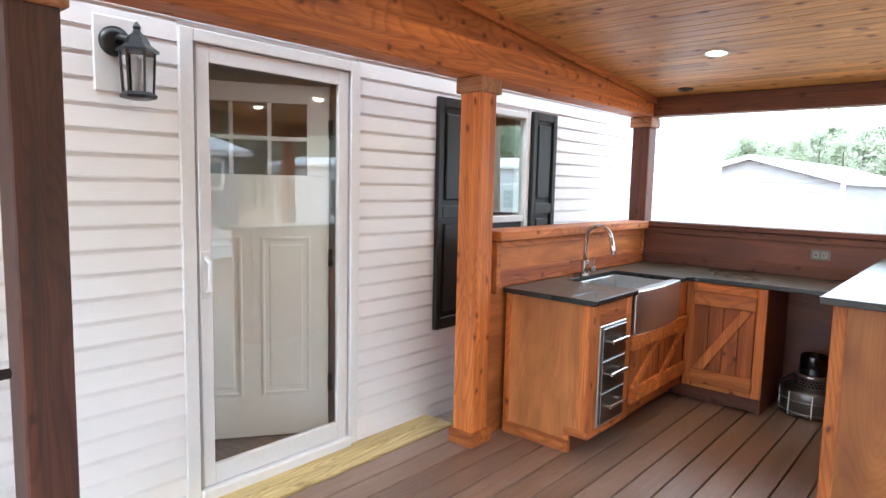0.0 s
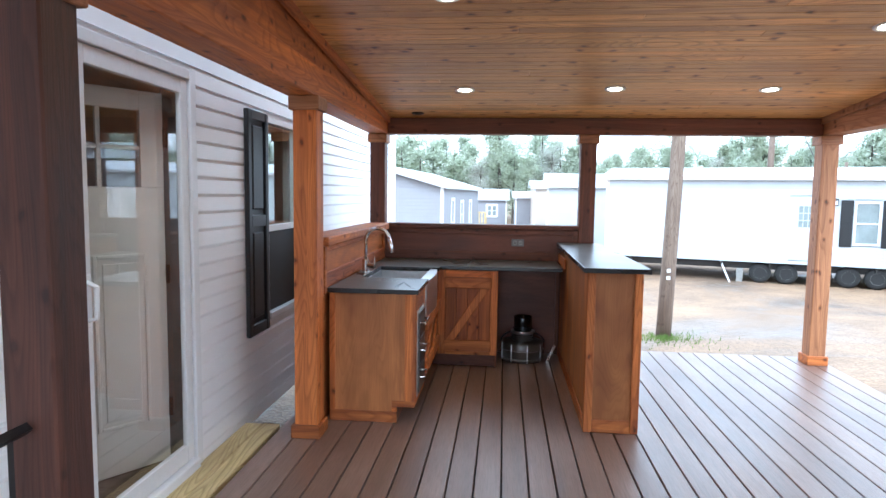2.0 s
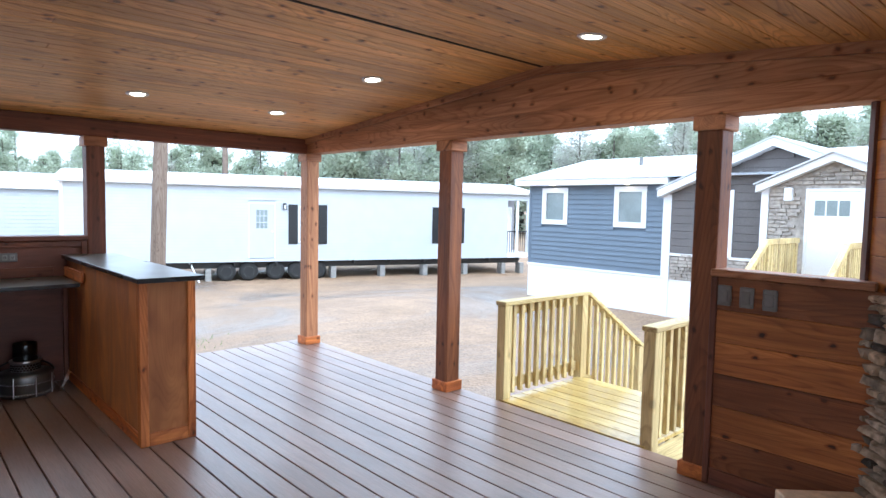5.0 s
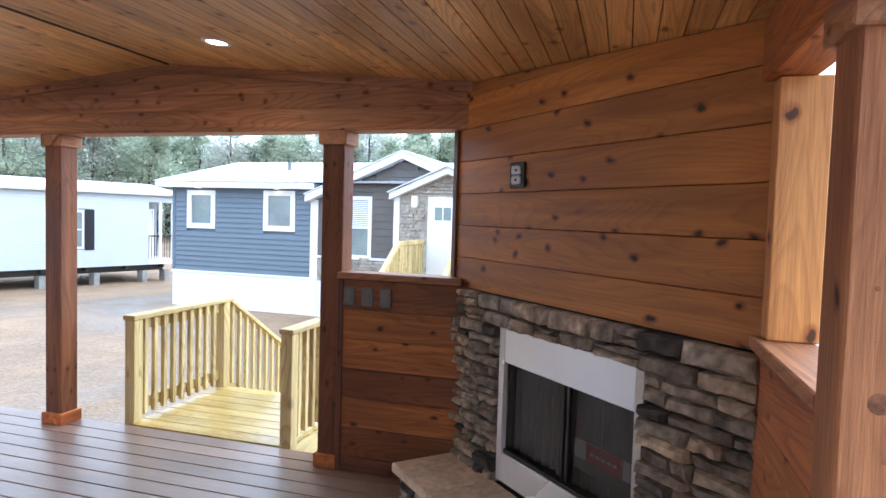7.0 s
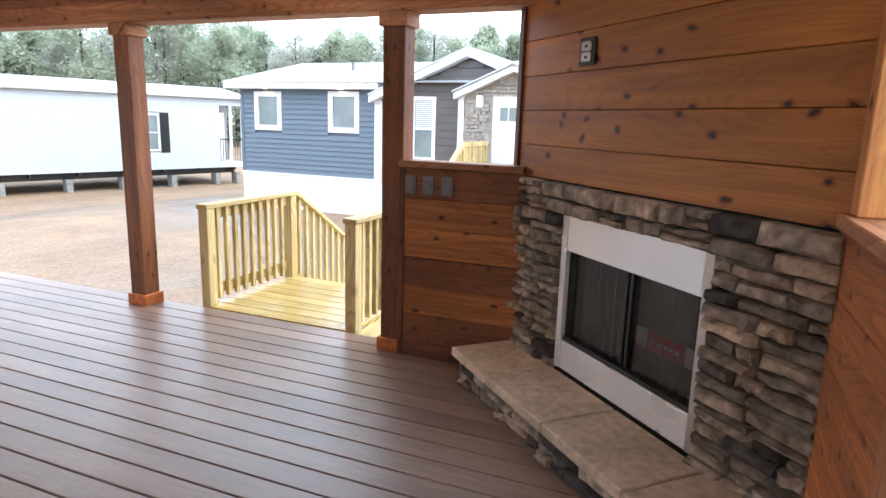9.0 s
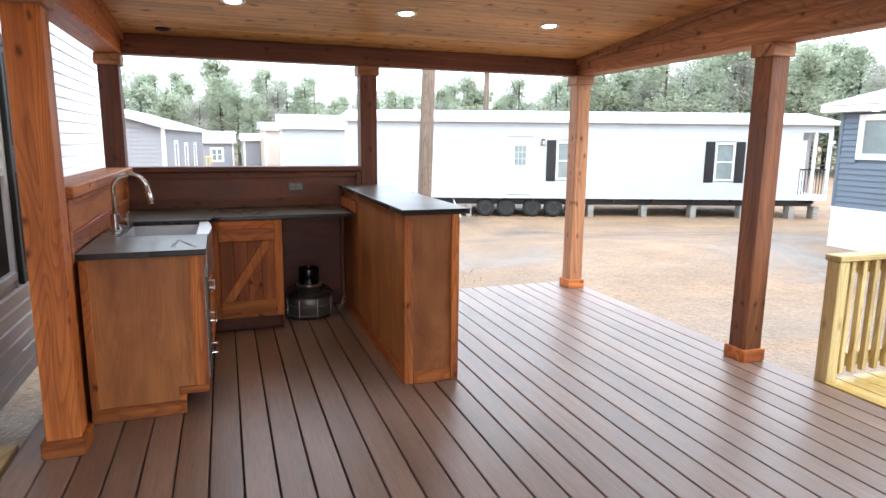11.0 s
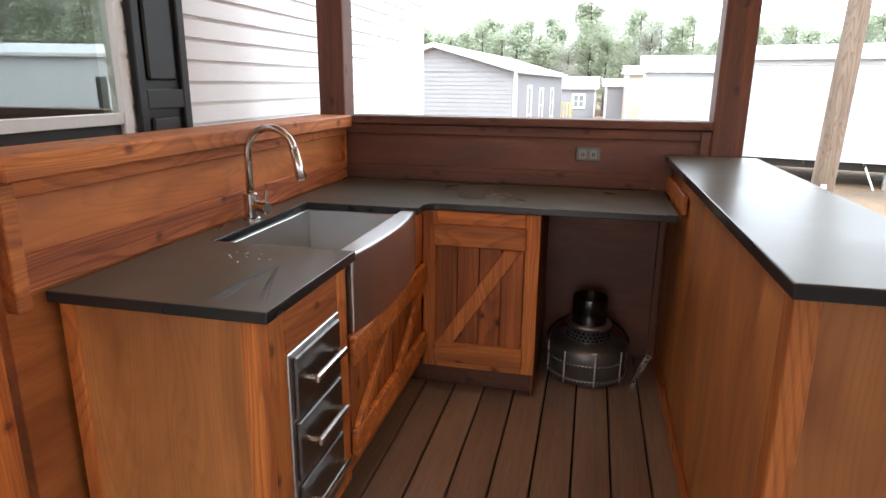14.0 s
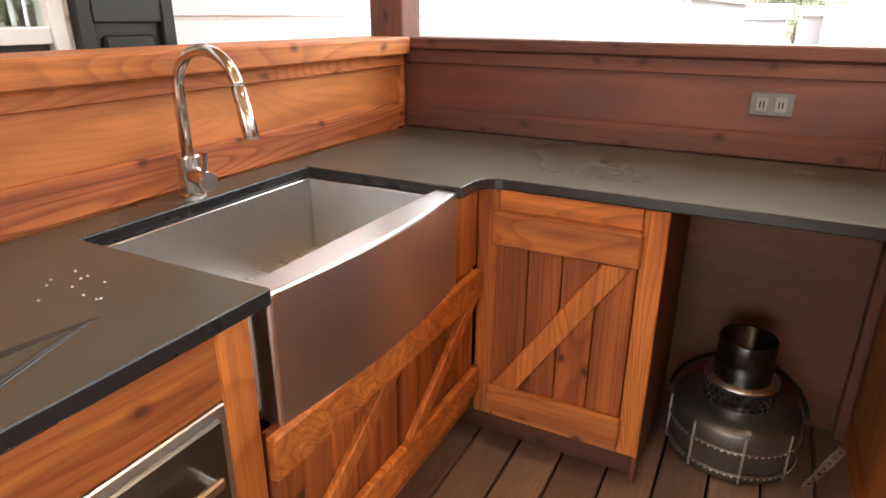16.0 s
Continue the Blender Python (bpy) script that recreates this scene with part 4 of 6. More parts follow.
for q in ((-2.075, SA - 0.012, -2.052, SB + 0.012), (-2.0515, SA - 0.012, -1.62, SA + 0.008), (-2.0515, SB - 0.008, -1.62, SB + 0.012)):
    part("basin_wall", box(q[0], q[1], 0.64, q[2], q[3], ZT, 0.002), steel, basin)
part("drain", lathe([(0.0, 0.6555), (0.045, 0.6555), (0.055, 0.658), (0.056, 0.6552)], (-1.86, 3.94, 0), steps=20), chrome, basin)
n = 12
bow = [(-1.572 + 0.026 * math.sin(math.pi * k / n), SA - 0.006 + (SB - SA + 0.012) * k / n) for k in range(n + 1)]
bm = prism([(-1.635, SA - 0.006)] + bow + [(-1.635, SB + 0.006)], 0.272, Matrix.Translation((0, 0, 0.617)))
ap = part("apron", bm, steel, sink)
bev = ap.modifiers.new("edge", "BEVEL")
bev.width, bev.segments, bev.limit_method, bev.angle_limit = 0.007, 2, "ANGLE", radians(50)
bm = bmesh.new()
for k in range(9):
    yy = SA + 0.05 + k * 0.066
    tube([(-2.03, yy, 0.672), (-1.66, yy, 0.672)], 0.003, 6, bm)
for xx in (-2.0, -1.85, -1.69):
    tube([(xx, SA + 0.03, 0.667), (xx, SB - 0.03, 0.667)], 0.003, 6, bm)
part("bottom_grid", bm, chrome, sink, "wire grid lying in the basin")

fx, fy, fz = -2.107, 3.911, 0.903
fau = thing("faucet", (fx, fy, fz), "polished chrome gooseneck kitchen faucet", "faucet")
part("base", lathe([(0.033, 0.0), (0.033, 0.007), (0.027, 0.011), (0.027, 0.098), (0.025, 0.102), (0.013, 0.1015), (0.0, 0.102)], (fx, fy, fz)), chrome, fau)
neck = [(fx, fy, fz + 0.10), (fx, fy, fz + 0.25)] + [(fx + 0.095 - 0.095 * math.cos(math.radians(a)), fy, fz + 0.25 + 0.095 * math.sin(math.radians(a))) for a in range(6, 169, 6)]
part("gooseneck", tube(neck, 0.0138, 14), chrome, fau, smooth=True)
e = Vector(neck[-1])
part("spray_head", tube([e, e + Vector((0.008, 0, -0.035)), e + Vector((0.010, 0, -0.04)), e + Vector((0.024, 0, -0.105)), e + Vector((0.025, 0, -0.112))], [0.0155, 0.0155, 0.0165, 0.018, 0.015], 18), chrome, fau, smooth=True)
bm = tube([(fx + 0.01, fy, fz + 0.055), (fx + 0.058, fy - 0.012, fz + 0.050), (fx + 0.060, fy - 0.0125, fz + 0.050), (fx + 0.078, fy - 0.017, fz + 0.048), (fx + 0.079, fy - 0.0172, fz + 0.048)], [0.021, 0.021, 0.0235, 0.0235, 0.020], 18)
tube([(fx + 0.069, fy - 0.015, fz + 0.06), (fx + 0.076, fy - 0.015, fz + 0.118)], [0.005, 0.006], bm=bm)
part("lever", bm, chrome, fau)

# water smears and crumbs left on the stone
rs = random.Random(4)
smear = thing("water_smear", (-1.70, 3.2, 0.903), "dark wet streaks smeared across the worktop", "smear")
wet = plain("wet_smear", (0.010, 0.008, 0.007), 0.35)
for run, shifts in (([(-1.736, 3.077), (-1.736, 3.144), (-1.734, 3.217), (-1.714, 3.376)], (0.0, 0.011, 0.022, 0.034)), ([(-1.623, 3.099), (-1.664, 3.213), (-1.714, 3.366)], (0.0, 0.012, 0.02))):
    for d in shifts:
        pts = [(px0 + d * (1 - 0.8 * k / (len(run) - 1)), py0 + rs.uniform(-0.006, 0.006), 0.9030) for k, (px0, py0) in enumerate(run)]
        part("streak", tube(pts, [0.0008] + [0.0024] * (len(run) - 2) + [0.001], 6), wet, smear)
for k in range(11):
    p = (-1.86 + rs.uniform(-0.06, 0.12), 3.40 + rs.uniform(-0.05, 0.08), 0.9032)
    solo("crumb", lathe([(0.0022, 0.0), (0.0026, 0.0015), (0.001, 0.003), (0.0, 0.003)], p, steps=6), white_label, "tiny pale crumb of sawdust on the worktop", "crumb", "sawdust crumbs")

# ---- raised bar ----
bar = thing("bar_counter", (-0.31, 4.0, 0), "raised cedar bar with plywood panels and corner boards", "bar")
BX0, BX1, BY = -0.470, -0.138, 3.055
part("side_panel", box(BX0 + 0.002, BY + 0.06, 0.003, BX0 + 0.016, 5.05, 1.05), ply, bar)
part("side_panel", box(BX1 - 0.016, BY + 0.03, 0.003, BX1 - 0.002, 5.05, 1.05), ply, bar)
part("end_panel", box(BX0 + 0.04, BY + 0.014, 0.003, BX1 - 0.03, BY + 0.028, 1.05), ply, bar)
part("corner_board", box(BX0 - 0.008, BY, 0.001, BX0 + 0.045, BY + 0.06, 1.05, 0.004), cedar["z"], bar)
part("corner_board", box(BX1 - 0.045, BY - 0.002, 0.001, BX1 + 0.006, BY + 0.029, 1.05, 0.004), cedar["z"], bar)
part("base_board", box(BX0 + 0.046, BY, 0.001, BX1 - 0.046, BY + 0.0135, 0.085, 0.003), cedar["x"], bar)
part("base_board", box(BX0 - 0.008, BY + 0.061, 0.001, BX0 + 0.001, 5.05, 0.085, 0.003), cedar["y"], bar)
part("cleat", box(-0.495, 4.428, 0.904, -0.4785, 5.03, 0.985, 0.003), cedar["y"], bar)
part("back_stile", box(-0.511, 5.005, 0.003, -0.4785, 5.05, 0.87, 0.003), stain_shade["z"], bar)
bm = prism([(-0.515, 2.95), (-0.108, 2.95), (-0.108, 5.0), (-0.316, 5.0), (-0.316, 5.025), (-0.515, 5.025)], 0.031, Matrix.Translation((0, 0, 1.053)))
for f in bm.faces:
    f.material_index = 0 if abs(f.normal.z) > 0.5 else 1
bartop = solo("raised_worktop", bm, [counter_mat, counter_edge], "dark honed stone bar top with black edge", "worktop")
bev = bartop.modifiers.new("edge", "BEVEL")
bev.width, bev.segments, bev.limit_method = 0.004, 2, "ANGLE"

# outlet on the dark half wall
t = thing("outlet", (-0.88, 5.05, 1.07), "grey double outlet plate on the dark half wall", "outlet")
part("plate", box(-0.940, 5.040, 1.037, -0.820, 5.0545, 1.107, 0.004), plate_grey, t)
for xx in (-0.906, -0.854):
    s = part("socket", box(xx - 0.018, 5.036, 1.05, xx + 0.018, 5.0405, 1.094, 0.003), plain("pale_socket", (0.26, 0.255, 0.25), 0.5), t)
    part("slot", box(xx - 0.007, 5.034, 1.062, xx - 0.003, 5.0365, 1.08, 0), dark_inside, s)
    part("slot", box(xx + 0.003, 5.034, 1.062, xx + 0.007, 5.0365, 1.08, 0), dark_inside, s)

# round flue cap stored under the worktop
px, py = -0.82, 4.80
cap = thing("flue_cap", (px, py, 0), "round black and steel flue cap on the deck", "flue cap")
smoke = plain("dark_perforated_steel", (0.22, 0.215, 0.21), 0.4, 0.8, grain=200, amount=0.3)
part("drum", lathe([(0.15, 0.003), (0.185, 0.01), (0.19, 0.165), (0.184, 0.182), (0.11, 0.196), (0.0, 0.198)], (px, py, 0), steps=32), smoke, cap, smooth=True)
for zz in (0.03, 0.11):
    part("bright_band", lathe([(0.187, zz), (0.1935, zz + 0.002), (0.1935, zz + 0.008), (0.187, zz + 0.01)], (px, py, 0), steps=32), smoke, cap, smooth=True)
for k in range(8):
    an = math.radians(45 * k + 12)
    part("upright", tube([(px + 0.191 * math.cos(an), py + 0.191 * math.sin(an), 0.012), (px + 0.191 * math.cos(an), py + 0.191 * math.sin(an), 0.17)], 0.004, 6), steel, cap)
part("neck", lathe([(0.095, 0.19), (0.10, 0.195), (0.10, 0.262), (0.11, 0.266), (0.11, 0.276), (0.0, 0.277)], (px, py, 0)), steel, cap, "perforated steel neck", smooth=True)
bm = bmesh.new()
for k in range(28):
    for r in range(3):
        an = 2 * math.pi * (k + 0.5 * (r % 2)) / 28
        add_box(bm, -0.006, -0.003, -0.005, 0.006, 0.003, 0.005, 0, Matrix.Translation((px + 0.1005 * math.cos(an), py + 0.1005 * math.sin(an), 0.208 + 0.018 * r)) @ pose(0, 0, 0, 0, 0, math.degrees(an) - 90))
part("perforated_ring", bm, dark_inside, cap)
for zz in (0.034, 0.114):
    bm = bmesh.new()
    for k in range(64):
        an = 2 * math.pi * k / 64
        add_box(bm, -0.0032, -0.0012, -0.0026, 0.0032, 0.0012, 0.0026, 0, Matrix.Translation((px + 0.1942 * math.cos(an), py + 0.1942 * math.sin(an), zz)) @ pose(0, 0, 0, 0, 0, math.degrees(an) - 90))
    part("hole_band", bm, film_white, cap, "row of bright punched holes")
part("collar", lathe([(0.084, 0.277), (0.084, 0.405), (0.081, 0.41), (0.076, 0.406), (0.076, 0.29), (0.0, 0.29)], (px, py, 0)), plain("gloss_black_pipe", (0.008, 0.008, 0.009), 0.2), cap, "gloss black pipe collar", smooth=True)
part("carry_ring", tube([(px + 0.2 * math.cos(math.radians(a)), py + 0.2 * math.sin(math.radians(a)) + 0.02, 0.17 + 0.06 * math.sin(math.radians(a))) for a in range(0, 181, 15)], 0.008, 8), black_metal, cap, smooth=True)
t = thing("strap", (-0.585, 4.72, 0), "short perforated bright steel strap leaning on the bar", "strap")
m = Matrix.Translation((-0.60, 4.70, 0.002)) @ pose(0, 0, 0, 0, 22, 0)
part("strip", box(-0.013, -0.002, 0.0, 0.013, 0.002, 0.18, 0.001, m), chrome, t)
bm = bmesh.new()
for k in range(7):
    add_box(bm, -0.004, -0.0027, 0.018 + 0.024 * k, 0.004, -0.0019, 0.026 + 0.024 * k, 0, m)
part("perforation", bm, dark_inside, t)

# ---- corner fireplace ----
FO = Vector((1.858, -0.228, 0))
FU, FN = Vector((-0.70711, -0.70711, 0)), Vector((-0.70711, 0.70711, 0))
FM = Matrix(((FU.x, 0, FN.x, FO.x), (FU.y, 0, FN.y, FO.y), (0, 1, 0, 0), (0, 0, 0, 1)))
fire = thing("fireplace", (1.2, -0.85, 0), "corner fireplace with ledgestone surround and cedar plank breast", "fireplace")
for q in ((-0.04, 0.0, 0.50, 1.18), (1.38, 0.0, 1.93, 1.18), (0.501, 0.99, 1.379, 1.18), (0.501, 0.0, 1.379, 0.25)):
    part("backing", box(q[0], q[1], -0.10, q[2], q[3], -0.012, 0, FM), mortar, fire)
ztop = [1.188, 1.362, 1.545, 1.727, 1.913, 2.098, 2.275]
def breast_top(u):
    p = FM @ Vector((u, 0, 0))
    return roof_z(p.y) - 0.004
for za, zb in zip(ztop, ztop[1:] + [9]):
    if zb < 2.2:
        part("plank", box(-0.055, za + 0.0012, -0.012, 1.90, zb - 0.0012, 0.008, 0.003), cedar_wide, fire).matrix_basis = FM
    else:
        ue = min(1.90, (roof_z(FO.y) - 0.006 - za) / (SLOPE * 0.70711))
        cutoff = [(ue, za + 0.001), (ue, breast_top(ue))] if ue >= 1.899 else [(ue, za + 0.001)]
        um = (roof_z(FO.y) - 0.004 - zb) / (SLOPE * 0.70711)
        crest = [(um, zb - 0.001), (-0.055, zb - 0.001)] if -0.05 < um < ue else [(-0.055, min(zb, breast_top(-0.055)))]
        part("plank", prism([(-0.055, za + 0.001)] + cutoff + crest, 0.02, Matrix.Translation((0, 0, -0.012))), cedar_wide, fire).matrix_basis = FM
part("breast_backing", prism([(-0.055, 1.19), (1.93, 1.19), (1.93, breast_top(1.93) - 0.01), (-0.055, breast_top(-0.055) - 0.01)], 0.08, FM @ Matrix.Translation((0, 0, -0.10))), dark_inside, fire)
part("corner_strip", prism([(-0.095, 1.189), (-0.056, 1.189), (-0.056, breast_top(-0.056)), (-0.095, breast_top(-0.095))], 0.035, FM @ Matrix.Translation((0, 0, -0.012))), stain_shade["z"], fire)
part("corner_strip", prism([(1.901, 1.189), (1.972, 1.189), (1.972, breast_top(1.972)), (1.901, breast_top(1.901))], 0.035, FM @ Matrix.Translation((0, 0, -0.022))), umber["z"], fire)
# stones, laid in uneven courses round the opening
rs = random.Random(11)


def stone(u0, u1, v0, v1, w0, w1, m):
    """One split stone: a block with a bulged, chipped face."""
    sub = bmesh.new()
    nu = 4
    def ring(w, sh, jit):
        pts = []
        for k in range(nu):
            pts.append((u0 + sh + (u1 - u0 - 2 * sh) * k / (nu - 1), v0 + sh))
        for k in range(nu):
            pts.append((u1 - sh - (u1 - u0 - 2 * sh) * k / (nu - 1), v1 - sh))
        return [sub.verts.new((u + rs.uniform(-jit, jit), v + rs.uniform(-jit, jit), w + rs.uniform(-jit, jit) * 1.3)) for u, v in pts]
    a, b2, c2 = ring(w0, 0.0, 0.0), ring(w1 - 0.02, 0.002, 0.005), ring(w1, 0.011, 0.0075)
    for p, q in ((a, b2), (b2, c2)):
        for k in range(2 * nu):
            sub.faces.new((p[k], p[(k + 1) % (2 * nu)], q[(k + 1) % (2 * nu)], q[k]))
    for k in range(nu - 1):
        sub.faces.new((c2[k], c2[k + 1], c2[2 * nu - 2 - k], c2[2 * nu - 1 - k]))
    bmesh.ops.recalc_face_normals(sub, faces=sub.faces[:])
    bm = bmesh.new()
    merge(bm, sub, m)
    return bm


def lay(parent, u0, u1, v0, v1, w0, w1, m, low=0.036, high=0.072):
    v = v0
    while v < v1 - 0.02:
        hgt = min(rs.uniform(low, high), v1 - v)
        if v1 - v - hgt < 0.03:
            hgt = v1 - v
        u = u0
        while u < u1 - 0.02:
            wid = rs.uniform(0.08, 0.28)
            if u1 - u - wid < 0.08:
                wid = u1 - u
            dark = stone_dark if rs.random() < 0.12 else stone_mat
            if hgt > 0.068 and rs.random() < 0.3:
                part("stone", stone(u, u + wid - 0.004, v, v + hgt * 0.48, w0, w1 + rs.uniform(-0.008, 0.016), m), dark, parent)
                part("stone", stone(u, u + wid - 0.006, v + hgt * 0.5, v + hgt - 0.003, w0, w1 + rs.uniform(-0.012, 0.014), m), stone_mat, parent)
            else:
                part("stone", stone(u + rs.uniform(-0.002, 0.002), u + wid - 0.005, v + 0.001, v + hgt - 0.004, w0, w1 + rs.uniform(-0.018, 0.024), m), dark, parent)
            u += wid
        v += hgt


lay(fire, -0.085, 0.445, 0.20, 1.03, -0.02, 0.045, FM)
lay(fire, 1.435, 1.925, 0.20, 1.03, -0.02, 0.045, FM)
lay(fire, -0.085, 1.925, 1.03, 1.183, -0.02, 0.05, FM, 0.05, 0.08)
# firebox
def strip(name, u0, v0, u1, v1, w0, w1, mat, label=""):
    return part(name, box(u0, v0, w0, u1, v1, w1, 0.003, FM), mat, box_ob, label)
box_ob = part("firebox", add_box(add_box(add_box(add_box(add_box(bmesh.new(), 0.50, 0.22, -0.46, 1.38, 1.0, -0.44, 0, FM), 0.48, 0.22, -0.44, 0.5, 1.0, -0.02, 0, FM), 1.38, 0.22, -0.44, 1.4, 1.0, -0.02, 0, FM), 0.5, 0.98, -0.44, 1.38, 1.0, -0.02, 0, FM), 0.5, 0.22, -0.44, 1.38, 0.24, -0.02, 0, FM), plain("firebox_refractory_grey", (0.22, 0.21, 0.20), 0.8, grain=20, amount=0.2, bump=0.2), fire)
strip("side_frame", 0.448, 0.222, 0.492, 1.035, -0.01, 0.022, film_white, "bright metal side frame")
strip("side_frame", 1.392, 0.222, 1.437, 1.035, -0.01, 0.022, steel_warm, "bright metal side frame")
strip("hood", 0.493, 0.85, 1.391, 1.033, -0.01, 0.018, film_white, "satin metal hood panel")
strip("sill_panel", 0.493, 0.222, 1.391, 0.375, -0.01, 0.018, film_white, "satin metal sill panel")
strip("inner_rail", 0.493, 0.376, 1.391, 0.395, -0.012, 0.01, black_metal)
for u in (0.93, 0.965):
    strip("door_stile", u - 0.008, 0.396, u + 0.008, 0.849, -0.03, -0.012, black_metal)
# pleated spark curtains, drawn to both sides
for ua, ub in ((0.50, 0.93), (0.965, 1.385)):
    bm = bmesh.new()
    n = 40
    prev = None
    for k in range(n + 1):
        u = ua + (ub - ua) * k / n
        w = -0.06 + 0.012 * math.sin(k * 1.15) + 0.005 * math.sin(k * 0.4)
        cur = [bm.verts.new(FM @ Vector((u, 0.39, w))), bm.verts.new(FM @ Vector((u + 0.004, 0.86, w)))]
        if prev:
            bm.faces.new((prev[0], cur[0], cur[1], prev[1]))
        prev = cur
    part("spark_curtain", bm, curtain_mat, box_ob, "pleated dark spark curtain", smooth=True)
strip("paper_band", 0.93, 0.50, 1.375, 0.585, -0.095, -0.092, white_label, "white and red printed paper band")
strip("red_field", 1.01, 0.498, 1.235, 0.587, -0.0915, -0.090, red_label, "red printed field")
for k in range(5):
    strip("print_bar", 1.04 + 0.035 * k, 0.535, 1.065 + 0.035 * k, 0.548, -0.0895, -0.089, white_label)
# hearth
hearth = thing("hearth", (0.9, -0.5, 0), "low stone hearth with tan cast slabs", "hearth")
part("core", prism([(0.05, 0.0), (0.05, 0.34), (2.23, 0.34), (1.93, 0.03), (1.89, 0.0)], 0.155, Matrix(((FU.x, FN.x, 0, FO.x), (FU.y, FN.y, 0, FO.y), (0, 0, 1, 0.002), (0, 0, 0, 1)))), mortar, hearth)
lay(hearth, 0.045, 2.24, 0.002, 0.158, 0.32, 0.385, FM, 0.045, 0.08)
lay(hearth, -0.385, -0.0, 0.002, 0.158, -0.07, -0.035, FM @ Matrix(((0, 0, -1, 0), (0, 1, 0, 0), (1, 0, 0, 0), (0, 0, 0, 1))) @ Matrix.Translation((0.39, 0, 0.0)), 0.045, 0.08)
HM = Matrix(((FU.x, FN.x, 0, FO.x), (FU.y, FN.y, 0, FO.y), (0, 0, 1, 0.16), (0, 0, 0, 1)))
for a, c in ((0.012, 0.435), (0.443, 0.978), (0.986, 1.518), (1.526, 2.27)):
    ol = [(a, 0.03), (a, 0.425), (c, 0.425), (c, 0.03)] if c < 2 else [(a, 0.03), (a, 0.425), (2.27, 0.425), (1.90, 0.045), (1.90, 0.03)]
    part("hearth_slab", prism(ol, 0.052, HM, bevel=0.006), hearth_mat, hearth)

# box on the breast and switch plates on the front half wall
t = thing("cable_box", (1.45, -0.58, 1.81), "black recessed cable box with two white ports", "wall box")
part("frame", add_box(bmesh.new(), 0.485, 1.748, 0.0082, 0.61, 1.875, 0.022, 0.005, FM), black_metal, t)
for v in (1.835, 1.786):
    part("port", add_box(bmesh.new(), 0.512, v - 0.0215, 0.0222, 0.583, v + 0.0215, 0.027, 0.008, FM), trim_white, t)
    part("slot", add_box(bmesh.new(), 0.538, v - 0.006, 0.0272, 0.558, v + 0.006, 0.0285, 0.001, FM), dark_inside, t)
for yy in (0.46, 0.342, 0.223):
    t = thing("switch_box", (1.80, yy, 1.095), "grey weatherproof switch cover on cedar planks", "switch", "switch covers")
    part("cover", box(1.790, yy - 0.036, 1.04, 1.8115, yy + 0.036, 1.152, 0.005), plate_grey, t)
    part("flap", box(1.784, yy - 0.024, 1.062, 1.7905, yy + 0.024, 1.13, 0.004), plate_grey, t)

# ---- landing and stairs of new pine ----
land = thing("landing", (2.6, 1.75, GROUND), "wet new pine landing with stairs and railings", "landing")
LX0, LX1, LY0, LY1 = 2.045, 3.18, 1.035, 2.34
k = LX0
while k < LX1 - 0.05:
    part("landing_board", box(k, LY0, -0.035, k + 0.136, LY1, -0.004, 0.004), treated_wet, land)
    k += 0.142
for q in ((LX0, LY0 - 0.04, LX1, LY0 - 0.002), (LX0, LY1 + 0.002, LX1, LY1 + 0.04), (LX1 - 0.01, LY0, LX1 + 0.028, LY1)):
    part("rim_joist", box(q[0], q[1], -0.19, q[2], q[3], -0.037, 0.003), treated["x"], land)
for k in range(4):
    part("stair_tread", box(LX1 + 0.03 + 0.27 * k, LY0, -0.17 * (k + 1) - 0.035, LX1 + 0.03 + 0.27 * (k + 1), LY1, -0.17 * (k + 1), 0.004), treated["y"], land)
for yy in (LY0, LY1 - 0.038):
    part("stringer", prism([(LX1 + 0.028, -0.19), (LX1 + 1.15, -0.19 - 0.66), (LX1 + 1.15, GROUND - 0.04), (LX1 + 0.028, -0.55)], 0.038, on_y(yy)), treated["x"], land)
TOP = 0.765
